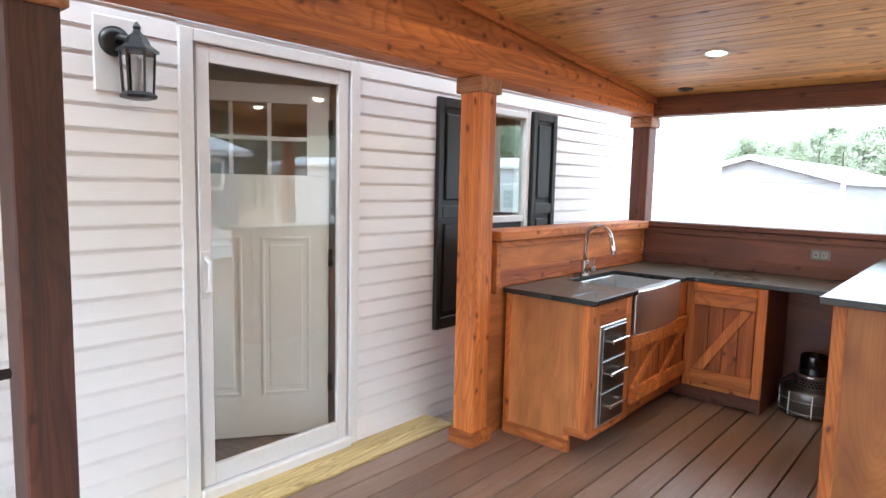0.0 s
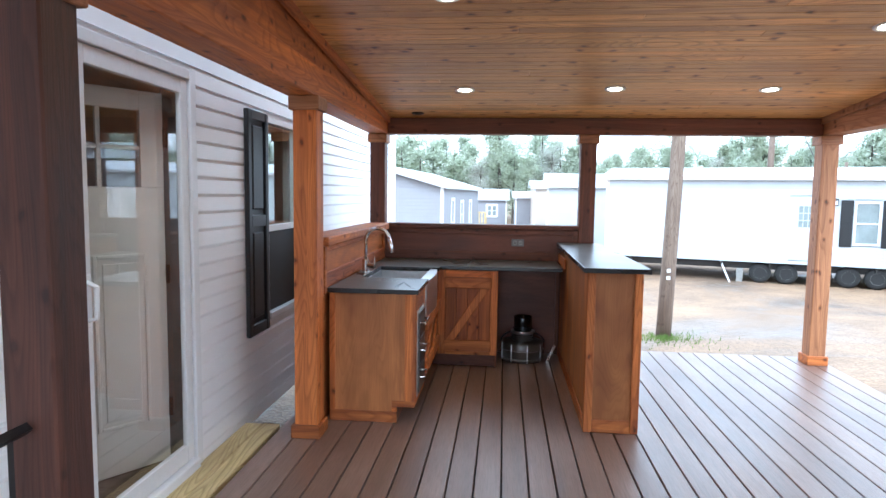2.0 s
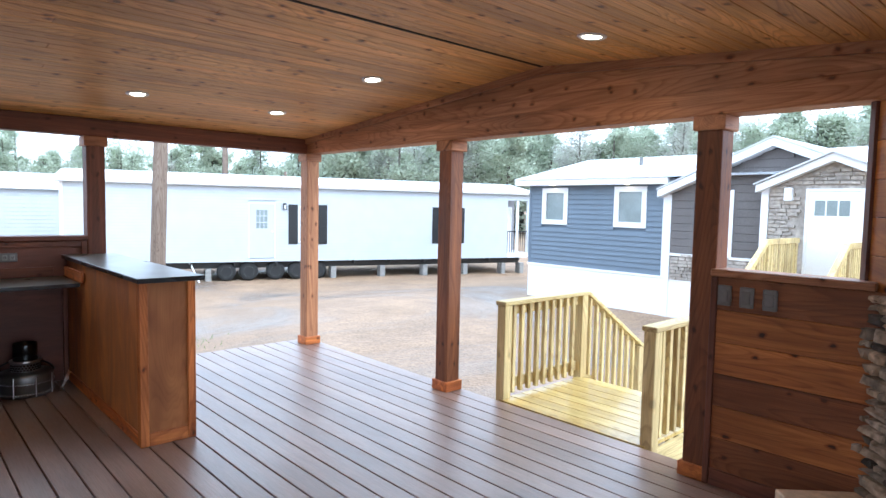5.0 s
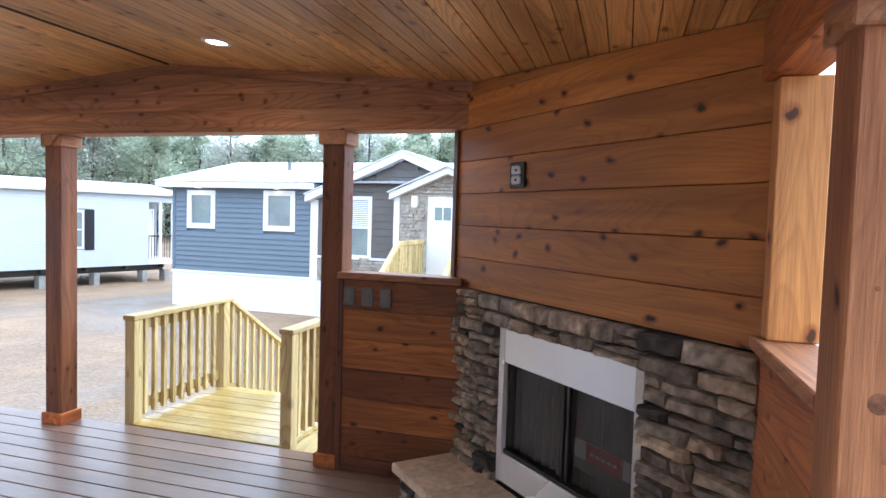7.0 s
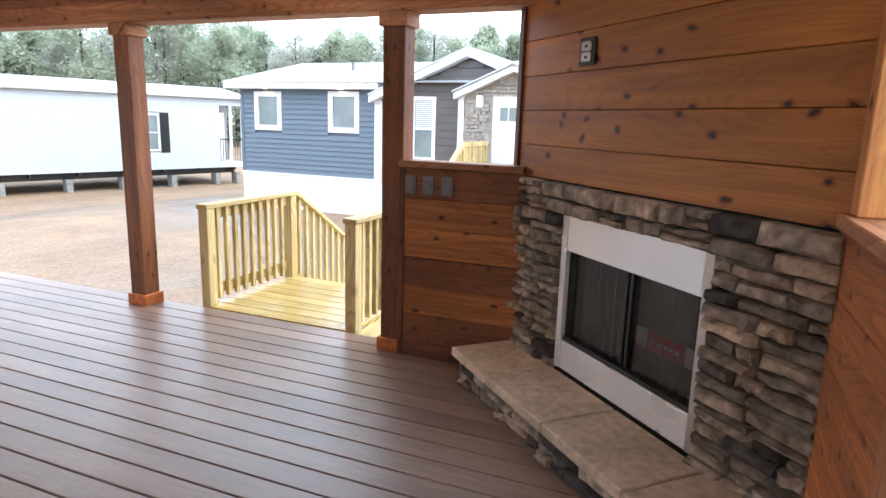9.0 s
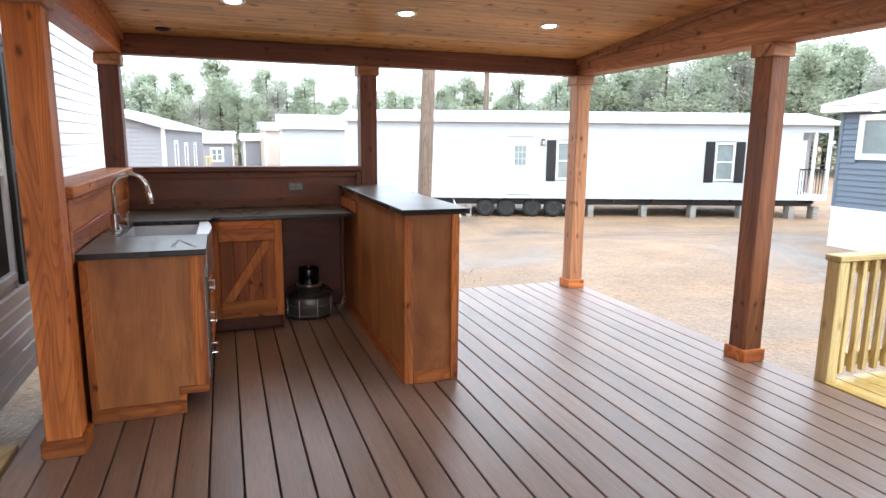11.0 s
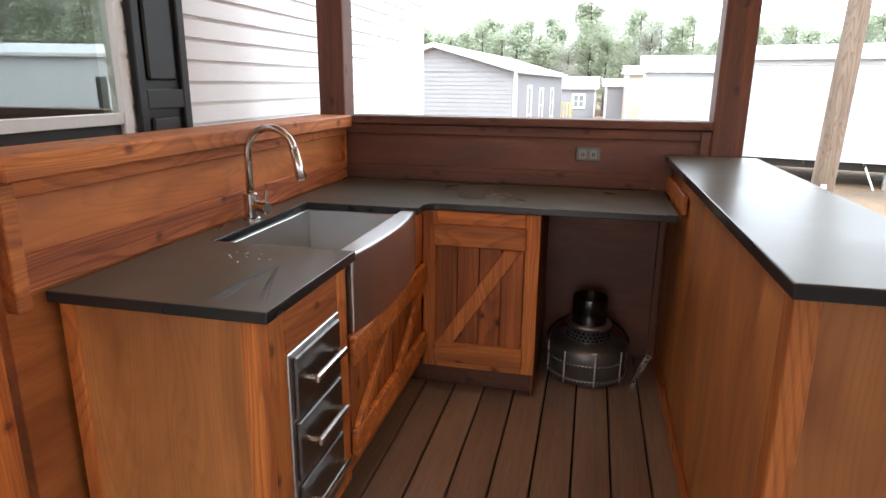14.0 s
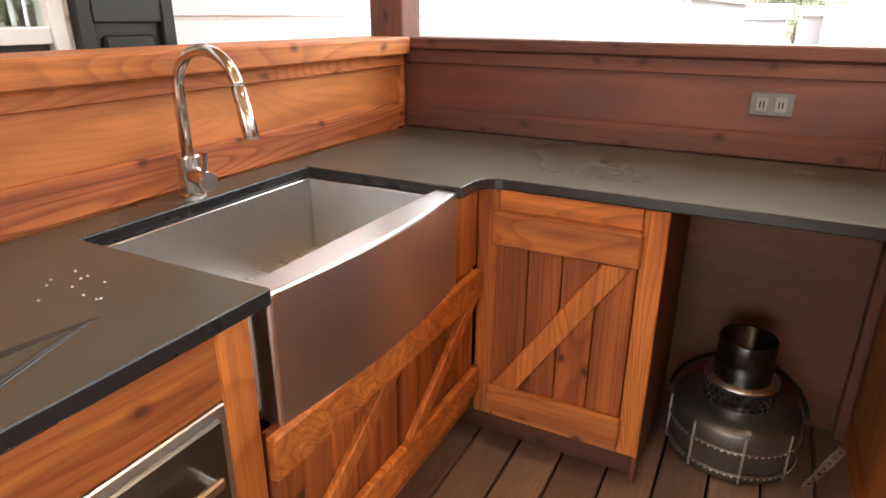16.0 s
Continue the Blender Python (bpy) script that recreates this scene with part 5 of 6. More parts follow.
for yy, side in ((LY1 + 0.0, 1), (LY0 - 0.0, -1)):
    ya, yb = yy - 0.044, yy + 0.044
    for px in (LX0 + 0.01, LX1 - 0.06):
        part("rail_post", box(px, ya, GROUND - 0.03 if px > 2.5 else -0.19, px + 0.089, yb, TOP - 0.001, 0.005), treated["z"], land)
    part("rail_post", box(LX1 + 0.98, ya, GROUND - 0.03, LX1 + 1.069, yb, TOP - 0.62, 0.005), treated["z"], land)
    part("top_rail", box(LX0 + 0.0, yy - 0.055, TOP, LX1 + 0.04, yy + 0.055, TOP + 0.036, 0.005), treated["x"], land)
    part("face_rail", box(LX0 + 0.1, yy + 0.006, TOP - 0.09, LX1 - 0.061, yy + 0.042, TOP - 0.002, 0.004), treated["x"], land)
    part("low_rail", box(LX0 + 0.1, yy + 0.006, 0.06, LX1 - 0.061, yy + 0.042, 0.145, 0.004), treated["x"], land)
    for q in range(9):
        bx = LX0 + 0.13 + q * 0.102
        part("baluster", box(bx, yy - 0.032, 0.03, bx + 0.036, yy + 0.004, TOP - 0.003, 0.003), treated["z"], land)
    slope = math.degrees(math.atan(0.17 / 0.27))
    sl = Matrix.Translation((LX1 + 0.03, 0, TOP)) @ pose(0, 0, 0, 0, slope, 0)
    part("stair_rail", box(0.0, yy - 0.055, 0.0, 1.22, yy + 0.055, 0.036, 0.005, sl), treated["x"], land)
    part("stair_low_rail", box(0.46, yy + 0.006, -0.66, 1.46, yy + 0.042, -0.59, 0.004, sl), treated["x"], land)
    for q in range(8):
        bx = LX1 + 0.08 + q * 0.113
        dz = -(bx - LX1 - 0.03) * 0.17 / 0.27
        part("baluster", box(bx, yy - 0.032, dz + 0.03, bx + 0.036, yy + 0.004, TOP + dz - 0.004, 0.003), treated["z"], land)


# ---- buildings in the yard ----
def local(x, y, turn):
    """u runs along the front wall, v up, w out of the wall towards the yard; turn: heading of u from +x in degrees."""
    a = radians(turn)
    u, w = (math.cos(a), math.sin(a)), (math.sin(a), -math.cos(a))
    return Matrix(((u[0], 0, w[0], x), (u[1], 0, w[1], y), (0, 1, 0, 0), (0, 0, 0, 1)))


def laps(spans, z0, z1, course, m, out=0.016):
    """Joined clapboard courses on one wall; spans(z) gives stretches of u."""
    bm = bmesh.new()
    z = z0
    while z < z1 - 0.01:
        top = min(z + course, z1)
        for u0, u1 in spans(z, top):
            if u1 - u0 > 0.01:
                prism([(0.0, 0.0), (out, 0.0), (out, 0.012), (0.002, top - z), (0.0, top - z)], u1 - u0, m @ Matrix(((0, 0, 1, u0), (0, 1, 0, z), (1, 0, 0, 0), (0, 0, 0, 1))), bm)
        z = top
    return bm


def cut(u0, u1, holes):
    """Stretches of a wall between openings (ua, ub, za, zb)."""
    def spans(z, top):
        out, u = [], u0
        for a, c, za, zb in sorted(holes):
            if top > za + 0.001 and z < zb - 0.001:
                out.append((u, a))
                u = c
        return out + [(u, u1)]
    return spans


def house_window(h, m, a, c, za, zb, trim=0.10, sash=True):
    w = part("window", add_box(add_box(add_box(add_box(bmesh.new(), a, za, -0.03, a + trim, zb, 0.035, 0.004, m), c - trim, za, -0.03, c, zb, 0.035, 0.004, m), a + trim, zb - trim, -0.03, c - trim, zb, 0.034, 0.004, m), a + trim, za, -0.03, c - trim, za + trim, 0.034, 0.004, m), trim_white, h)
    part("pane", box(a + trim, za + trim, -0.012, c - trim, zb - trim, -0.008, 0, m), window_sky, w)
    if sash:
        part("sash_bar", box(a + trim, (za + zb) / 2 - 0.02, -0.01, c - trim, (za + zb) / 2 + 0.02, 0.012, 0.002, m), trim_white, w)
    return w


def far_door(h, m, a, c, za, zb, lights=True, mat=None):
    d = part("door", box(a + 0.05, za, -0.03, c - 0.05, zb - 0.05, 0.012, 0.004, m), mat or trim_white, h, "white entrance door")
    part("door_casing", add_box(add_box(add_box(bmesh.new(), a, za, -0.03, a + 0.05, zb, 0.03, 0.003, m), c - 0.05, za, -0.03, c, zb, 0.03, 0.003, m), a + 0.05, zb - 0.05, -0.03, c - 0.05, zb, 0.029, 0.003, m), trim_white, d)
    part("door_knob", lathe([(0.0, 0.0), (0.03, 0.0), (0.035, 0.03), (0.0, 0.05)], (0, 0, 0), m @ Matrix.Translation((c - 0.12, za + 0.95, 0.012)), 10), steel, d)
    if lights:
        u0, u1, z0, z1 = a + 0.27, c - 0.27, za + 1.05, zb - 0.25
        for i in range(3):
            for j in range(3):
                part("light", box(u0 + (u1 - u0) * i / 3 + 0.012, z0 + (z1 - z0) * j / 3 + 0.012, 0.0125, u0 + (u1 - u0) * (i + 1) / 3 - 0.012, z0 + (z1 - z0) * (j + 1) / 3 - 0.012, 0.016, 0, m), window_sky, d)
    return d


def body(h, m, u0, u1, z0, z1, deep, mat):
    part("wall_core", box(u0, z0, -deep, u1, z1, -0.035, 0, m), mat, h)


# long white home on its wheels
m = local(1.884, 21.974, -18.72)
U0, LEN, REC = 0.8, 18.13, 17.05
tr = thing("mobile_home", (9.0, 19.5, LOW), "long white mobile home standing on its axles", "mobile home")
holes = [(6.52, 7.47, -0.42, 1.57), (8.29, 8.99, 0.13, 1.47), (13.96, 14.66, 0.13, 1.47), (REC, LEN - 0.08, -0.35, 1.80)]
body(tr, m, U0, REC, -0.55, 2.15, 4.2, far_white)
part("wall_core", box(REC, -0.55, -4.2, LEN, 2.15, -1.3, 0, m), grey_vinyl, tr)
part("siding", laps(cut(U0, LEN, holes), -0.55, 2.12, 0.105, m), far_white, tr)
part("corner_post", box(U0 - 0.02, -0.55, -0.03, U0 + 0.08, 2.12, 0.024, 0.004, m), trim_white, tr)
part("fascia", box(U0 - 0.15, 2.12, -0.04, LEN + 0.15, 2.23, 0.20, 0.01, m), trim_white, tr)
part("roof", prism([(0.22, 2.231), (-2.1, 2.62), (-4.4, 2.231), (-4.4, 2.16), (0.22, 2.16)], LEN - U0 + 0.4, m @ Matrix(((0, 0, 1, U0 - 0.2), (0, 1, 0, 0), (1, 0, 0, 0), (0, 0, 0, 1)))), metal_roof, tr)
bm = bmesh.new()
for q in range(46):
    u = U0 + q * 0.38
    tube([m @ Vector((u, 2.236, 0.20)), m @ Vector((u, 2.622, -2.1))], 0.010, 4, bm)
part("roof_ribs", bm, metal_roof, tr)
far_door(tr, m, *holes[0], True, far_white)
for a, c, za, zb in holes[1:3]:
    house_window(tr, m, a, c, za, zb, 0.06)
    for sa in (a - 0.36, c + 0.03):
        bm = box(sa, za - 0.06, 0.016, sa + 0.33, zb + 0.05, 0.04, 0.006, m)
        s = part("shutter", bm, black_plastic, tr, "black shutter")
        for z0, z1 in ((za + 0.0, za + 0.6), (za + 0.70, zb - 0.02)):
            part("panel", box(sa + 0.06, z0, 0.0405, sa + 0.27, z1, 0.048, 0.004, m), black_plastic, s)
part("porch_floor", box(REC + 0.002, -0.55, -1.3, LEN, -0.35, 0.02, 0.01, m), trim_white, tr)
for u in (REC + 0.5, LEN - 0.06):
    part("porch_post", box(u - 0.05, -0.35, -0.1, u + 0.05, 2.1, -0.01, 0.004, m), trim_white, tr)
far_door(tr, m @ Matrix.Translation((0, 0, -1.3)), REC + 0.1, LEN - 0.15, -0.35, 1.6, False)
bm = bmesh.new()
for q in range(10):
    add_box(bm, REC + 0.04 + q * 0.105, -0.35, -0.06, REC + 0.06 + q * 0.105, 0.55, -0.04, 0, m)
add_box(bm, REC, 0.53, -0.07, LEN, 0.58, -0.03, 0, m)
part("porch_rail", bm, black_metal, tr)
lamp_ob = part("wall_lamp", box(7.73, 1.33, 0.016, 7.85, 1.56, 0.12, 0.02, m), black_metal, tr)
part("shade", box(7.755, 1.36, 0.1205, 7.825, 1.50, 0.13, 0.002, m), white_label, lamp_ob)
for dz in (-0.4, -3.4):
    part("chassis_beam", box(U0 + 0.2, -0.80, dz - 0.06, LEN - 0.3, -0.555, dz + 0.06, 0.005, m), steel_frame, tr)
for q in range(12):
    part("outrigger", box(U0 + 0.9 + q * 1.45, -0.68, -0.34, U0 + 0.95 + q * 1.45, -0.556, -0.02, 0.003, m), steel_frame, tr)
for u in (5.8, 6.56, 7.5, 8.27, 9.03):
    c = m @ Vector((u, -0.905, -0.22))
    rot = Matrix.Translation(c) @ m.to_3x3().to_4x4()
    wh = part("wheel", lathe([(0.16, -0.11), (0.27, -0.12), (0.33, -0.08), (0.335, 0.0), (0.33, 0.08), (0.27, 0.12), (0.19, 0.115)], (0, 0, 0), rot, 20), rubber, tr, smooth=True)
    part("rim", lathe([(0.0, 0.06), (0.10, 0.07), (0.15, 0.085), (0.19, 0.118), (0.195, 0.10)], (0, 0, 0), rot, 16), plate_grey, wh)
for u in (1.6, 5.2, 9.65, 11.6, 13.4, 15.2, 17.0, 17.9):
    bm = bmesh.new()
    for q in range(3):
        add_box(bm, u - 0.1, LOW - 0.03 + 0.16 * q, -0.55, u + 0.1, LOW + 0.125 + 0.16 * q, -0.15, 0.008, m)
    part("block_pier", bm, concrete, tr)
part("tow_jack", tube([m @ Vector((4.9, LOW, 0.1)), m @ Vector((4.6, -0.56, -0.1))], 0.03), steel, tr)

# blue house with a stone and taupe gable
m = local(11.782, 10.098, -90.73) @ Matrix.Translation((0, -0.19, 0))
bh = thing("blue_house", (12.4, 8.6, GROUND), "slate blue house with white skirting and metal roof", "house")
holes = [(0.42, 1.27, 1.33, 2.30), (2.67, 3.55, 1.33, 2.32)]
body(bh, m, 0, 4.05, GROUND - 0.05, 2.4, 6.0, blue_vinyl)
part("siding", laps(cut(0, 4.05, holes), 0.25, 2.36, 0.125, m, 0.026), blue_vinyl, bh)
part("skirting", box(-0.02, GROUND - 0.05, -0.03, 4.09, 0.248, 0.02, 0.004, m), trim_white, bh)
part("skirt_cap", box(-0.03, 0.20, 0.0205, 4.09, 0.25, 0.045, 0.004, m), trim_white, bh)
for h in holes:
    house_window(bh, m, *h, 0.13, False)
part("corner_post", box(-0.03, 0.25, -0.03, 0.05, 2.36, 0.03, 0.004, m), blue_vinyl, bh)
part("corner_post", box(3.98, 0.25, -0.03, 4.10, 2.36, 0.04, 0.004, m), trim_white, bh)
part("fascia", box(-0.35, 2.36, -0.04, 4.2, 2.52, 0.30, 0.008, m), trim_white, bh)
for u in (0.85, 3.1):
    part("soffit_lamp", lathe([(0.0, 0.0), (0.06, 0.0), (0.06, -0.01)], (0, 0, 0), m @ Matrix.Translation((u, 2.357, 0.14)) @ pose(0, 0, 0, 90, 0, 0), 12), soffit_glow, bh)
part("roof", prism([(0.34, 2.521), (-3.2, 3.30), (-6.6, 2.521)], 12.0, m @ Matrix(((0, 0, 1, -0.38), (0, 1, 0, 0), (1, 0, 0, 0), (0, 0, 0, 1)))), metal_roof, bh)
bm = bmesh.new()
for q in range(30):
    u = -0.3 + q * 0.4
    tube([m @ Vector((u, 2.527, 0.33)), m @ Vector((u, 3.305, -3.2))], 0.012, 4, bm)
part("roof_ribs", bm, metal_roof, bh)
part("vent_pipe", tube([m @ Vector((2.4, 2.8, -1.6)), m @ Vector((2.4, 3.15, -1.6))], 0.05), plate_grey, bh)
# taupe gable, standing a little forward
g = m @ Matrix.Translation((4.1, 0, 0.05))
part("gable_core", prism([(0, GROUND - 0.05), (4.6, GROUND - 0.05), (4.6, 2.13), (2.3, 3.06), (0, 2.13)], 5.0, g @ Matrix.Translation((0, 0, -5.04))), brown_board, bh)
bm = bmesh.new()
z = 0.80
while z < 3.2:
    half = 2.3 if z < 2.0 else 2.3 * (3.06 - z - 0.1) / 0.93
    if half > 0.1:
        hh = [(0.87, 1.49, 0.76, 2.22), (2.2, 4.3, 0.0, 2.4)] if z < 2.3 else []
        for a, c in cut(2.3 - half, 2.3 + half, hh)(z, z + 0.17):
            if c - a > 0.02:
                add_box(bm, a, z, -0.03, c, z + 0.164, 0.012, 0.003, g)
    z += 0.17
part("board_siding", bm, brown_board, bh)
gw = house_window(bh, g, 0.87, 1.49, 0.76, 2.22, 0.09)
for q in range(14):
    part("blind_slat", box(0.97, 1.52 + q * 0.044, -0.0075, 1.39, 1.545 + q * 0.044, -0.003, 0, g), trim_white, gw)
part("corner_board", box(-0.02, GROUND, -0.03, 0.10, 2.12, 0.03, 0.004, g), trim_white, bh)
part("belt_trim", box(0.1, 0.745, -0.03, 2.2, 0.80, 0.035, 0.004, g), trim_white, bh)
part("skirting", box(0.0, GROUND - 0.05, -0.03, 5.0, 0.20, 0.01, 0.004, g), trim_white, bh)
for s in (1, -1):
    ol = [(-0.12, 2.06), (-0.12, 2.22), (2.3, 3.235), (2.3, 3.075)]
    mm = g if s == 1 else g @ Matrix.Translation((4.6, 0, 0)) @ Matrix.Diagonal((-1, 1, 1, 1))
    part("rake_board", prism(ol, 0.30, mm @ Matrix.Translation((0, 0, -0.02))), trim_white, bh)
    part("gable_roof", prism([(-0.14, 2.225), (-0.14, 2.255), (2.3, 3.27), (2.3, 3.24)], 5.3, mm @ Matrix.Translation((0, 0, -5.0))), metal_roof, bh)
# stone-faced entrance bay
e = g @ Matrix.Translation((2.2, 0, 0.35))
part("bay_core", prism([(0, 0.1), (2.6, 0.1), (2.6, 2.25), (1.25, 2.78), (0, 2.25)], 0.4, e @ Matrix.Translation((0, 0, -0.42))), pale_stone, bh)
rs2 = random.Random(5)
bm = bmesh.new()
z = 0.2
while z < 2.6:
    u = 0.12
    while u < 2.55:
        wdt = rs2.uniform(0.12, 0.34)
        hgt = rs2.uniform(0.05, 0.075)
        lim = 2.25 + (u * 0.42 if u < 1.25 else (2.6 - u) * 0.4)
        if z + hgt < lim and not (0.70 < u + wdt and u < 1.75 and z < 2.25):
            add_box(bm, u, z, -0.02, u + wdt - 0.01, z + hgt, rs2.uniform(0.01, 0.04), 0.006, e)
        u += wdt
    z += 0.075
for seg in ((0.12, 1.1), (1.2, 2.05)):
    z = 0.2
    while z < 0.74:
        u = seg[0]
        while u < seg[1]:
            wdt = rs2.uniform(0.12, 0.3)
            add_box(bm, u, z, -0.32 - 0.05, min(u + wdt, seg[1] + 0.1) - 0.01, z + 0.066, -0.33 + rs2.uniform(0.0, 0.03), 0.006, g @ Matrix.Translation((0, 0, 0.35)))
            u += wdt
        z += 0.075
tagged(part("stone_veneer", bm, pale_stone, bh), kind="stuff")
far_door(bh, e, 0.77, 1.72, 0.18, 2.22, False, trim_white)
for q in range(3):
    part("door_light", box(0.93 + q * 0.2, 1.72, 0.013, 1.10 + q * 0.2, 2.0, 0.018, 0, e), window_sky, bh)
part("corner_board", box(-0.03, 0.1, -0.03, 0.11, 2.25, 0.03, 0.004, e), trim_white, bh)
for s in (1, -1):
    mm = e if s == 1 else e @ Matrix.Translation((2.5, 0, 0)) @ Matrix.Diagonal((-1, 1, 1, 1))
    part("bay_rake", prism([(-0.07, 2.15), (-0.07, 2.29), (1.25, 2.86), (1.25, 2.72)], 0.25, mm @ Matrix.Translation((0, 0, -0.02))), trim_white, bh)
    part("bay_roof", prism([(-0.09, 2.295), (-0.09, 2.32), (1.25, 2.895), (1.25, 2.865)], 0.8, mm @ Matrix.Translation((0, 0, -0.5))), metal_roof, bh)
part("wall_lamp", box(0.42, 1.98, 0.03, 0.56, 2.24, 0.16, 0.02, e), trim_white, bh)
st = thing("entrance_stairs", (11.3, 3.5, GROUND), "yellow pine stairs and rails before the door", "stairs")
part("landing", box(0.5, 0.08, 0.06, 2.05, 0.16, 1.5, 0.004, e), treated["x"], st)
RISE = 1.20
for u in (0.66, 1.88):
    for q in range(23):
        w0 = 0.1 + q * 0.105
        drop = max(0.0, w0 - 1.5) * 0.66
        part("baluster", box(u, 0.2 - drop, w0, u + 0.04, RISE - drop, w0 + 0.06, 0.002, e), treated["z"], st)
    part("rail", prism([(0.05, RISE), (1.5, RISE), (2.6, RISE - 0.73), (2.6, RISE - 0.63), (1.5, RISE + 0.09), (0.05, RISE + 0.09)], 0.09, e @ Matrix(((0, 0, 1, u - 0.03), (0, 1, 0, 0), (1, 0, 0, 0), (0, 0, 0, 1)))), treated["z"], st)
    for w0 in (0.15, 1.45, 2.5):
        part("post", box(u - 0.02, GROUND + 0.16, w0, u + 0.07, RISE - max(0.0, w0 - 1.5) * 0.66, w0 + 0.09, 0.004, e), treated["z"], st)

# a second blue house beyond the steps
m = local(12.2, -2.6, -84)
b2 = thing("blue_house", (12.4, -5.0, GROUND), "slate blue house end beyond the steps", "house")
body(b2, m, 0, 5.2, GROUND - 0.05, 2.3, 6.0, blue_vinyl)
part("siding", laps(cut(0, 5.2, []), 0.25, 2.3, 0.125, m, 0.026), blue_vinyl, b2)
part("skirting", box(-0.02, GROUND - 0.05, -0.03, 5.22, 0.248, 0.02, 0.004, m), trim_white, b2)
part("fascia", box(-0.3, 2.30, -0.04, 5.5, 2.45, 0.30, 0.008, m), trim_white, b2)
part("corner_post", box(5.14, 0.25, -0.03, 5.22, 2.3, 0.03, 0.004, m), blue_vinyl, b2)
part("roof", prism([(0.34, 2.451), (-3.0, 3.3), (-6.4, 2.451)], 6.0, m @ Matrix(((0, 0, 1, -0.4), (0, 1, 0, 0), (1, 0, 0, 0), (0, 0, 0, 1)))), metal_roof, b2)

# grey gabled house beyond the bar
gh = thing("grey_house", (-5.5, 26, LOW), "pale grey gabled house with white corner trim", "house")
m = local(-8.367, 21.66, -4.0)
part("wall_core", prism([(0, LOW - 0.05), (5.16, LOW - 0.05), (5.16, 1.78), (2.58, 2.50), (0, 1.78)], 11.5, m @ Matrix.Translation((0, 0, -11.53))), grey_vinyl, gh)
bm = laps(cut(0, 5.16, []), LOW, 1.78, 0.13, m)
z = 1.78
while z < 2.4:
    half = 2.58 * (2.50 - z - 0.13) / 0.72
    if half > 0.1:
        merge(bm, laps(cut(2.58 - half, 2.58 + half, []), z, z + 0.13, 0.13, m))
    z += 0.13
part("siding", bm, grey_vinyl, gh)
part("corner_board", box(5.09, LOW, -0.03, 5.21, 1.80, 0.03, 0.004, m), trim_white, gh)
for s in (1, -1):
    mm = m if s == 1 else m @ Matrix.Translation((5.16, 0, 0)) @ Matrix.Diagonal((-1, 1, 1, 1))
    part("roof_half", prism([(-0.2, 1.73), (-0.2, 1.87), (2.58, 2.64), (2.58, 2.50)], 12.1, mm @ Matrix.Translation((0, 0, -11.8))), metal_roof, gh)
m2 = m @ Matrix.Translation((5.16, 0, 0)) @ pose(0, 0, 0, 0, 90, 0)
part("side_siding", laps(cut(0, 11.5, [(2.0, 2.9, -0.6, 1.4), (4.6, 5.6, 0.0, 1.3), (7.6, 8.6, 0.0, 1.3)]), LOW, 1.76, 0.13, m2), grey_vinyl, gh)
for q in ((2.0, 2.9, -0.6, 1.4), (4.6, 5.6, 0.0, 1.3), (7.6, 8.6, 0.0, 1.3)):
    house_window(gh, m2, *q, 0.12)


def small_home(x, y, turn, length, deep, top, wall_mat, roof_mat, label, gable=0.45, win_at=None):
    h = thing("small_home", (x, y, LOW), label, "building")
    m = local(x, y, turn)
    body(h, m, 0, length, LOW - 0.05, top, deep, wall_mat)
    holes = [win_at] if win_at else []
    part("siding", laps(cut(0, length, holes), LOW, top, 0.16, m), wall_mat, h)
    for u in (-0.02, length - 0.08):
        part("corner_board", box(u, LOW, -0.03, u + 0.1, top, 0.03, 0.004, m), trim_white, h)
    part("roof", prism([(0.25, top), (-deep / 2, top + gable), (-deep - 0.2, top)], length + 0.4, m @ Matrix(((0, 0, 1, -0.2), (0, 1, 0, 0.001), (1, 0, 0, 0), (0, 0, 0, 1)))), roof_mat, h)
    part("fascia", box(-0.2, top - 0.12, 0.02, length + 0.2, top, 0.25, 0.004, m), trim_white, h)
    if win_at:
        w = house_window(h, m, *win_at, 0.14)
        part("mullion", box((win_at[0] + win_at[1]) / 2 - 0.05, win_at[2] + 0.1, -0.01, (win_at[0] + win_at[1]) / 2 + 0.05, win_at[3] - 0.1, 0.03, 0.003, m), trim_white, w)
    return h


small_home(-3.35, 46.0, 0, 2.55, 4.0, 1.25, grey_vinyl, grey_roof, "small grey cabin with a white four-light window", 0.75, (1.0, 1.9, -0.15, 0.85))
small_home(-0.25, 40.5, 0, 1.45, 5.0, 1.45, grey_vinyl, metal_roof, "narrow pale grey home end", 0.35)
small_home(0.75, 36.0, 0, 1.25, 5.0, 2.05, tan_vinyl, metal_roof, "narrow tan home end", 0.4)
small_home(1.05, 29.4, -4, 5.6, 4.0, 2.05, far_white, grey_roof, "white home with a grey roof behind the trailer", 0.62)
fence = thing("deck_rail", (-3.2, 43, LOW), "short yellow pine railing before the cabin", "railing")
for q in range(9):
    part("baluster", box(-3.9 + q * 0.19, 42.98, -0.8, -3.83 + q * 0.19, 43.04, 0.25, 0.002), treated["z"], fence)
part("top_rail", box(-3.95, 42.95, 0.25, -2.2, 43.07, 0.33, 0.004), treated["x"], fence)
part("post", box(-2.3, 42.95, LOW - 0.03, -2.2, 43.07, 0.25, 0.004), treated["z"], fence)


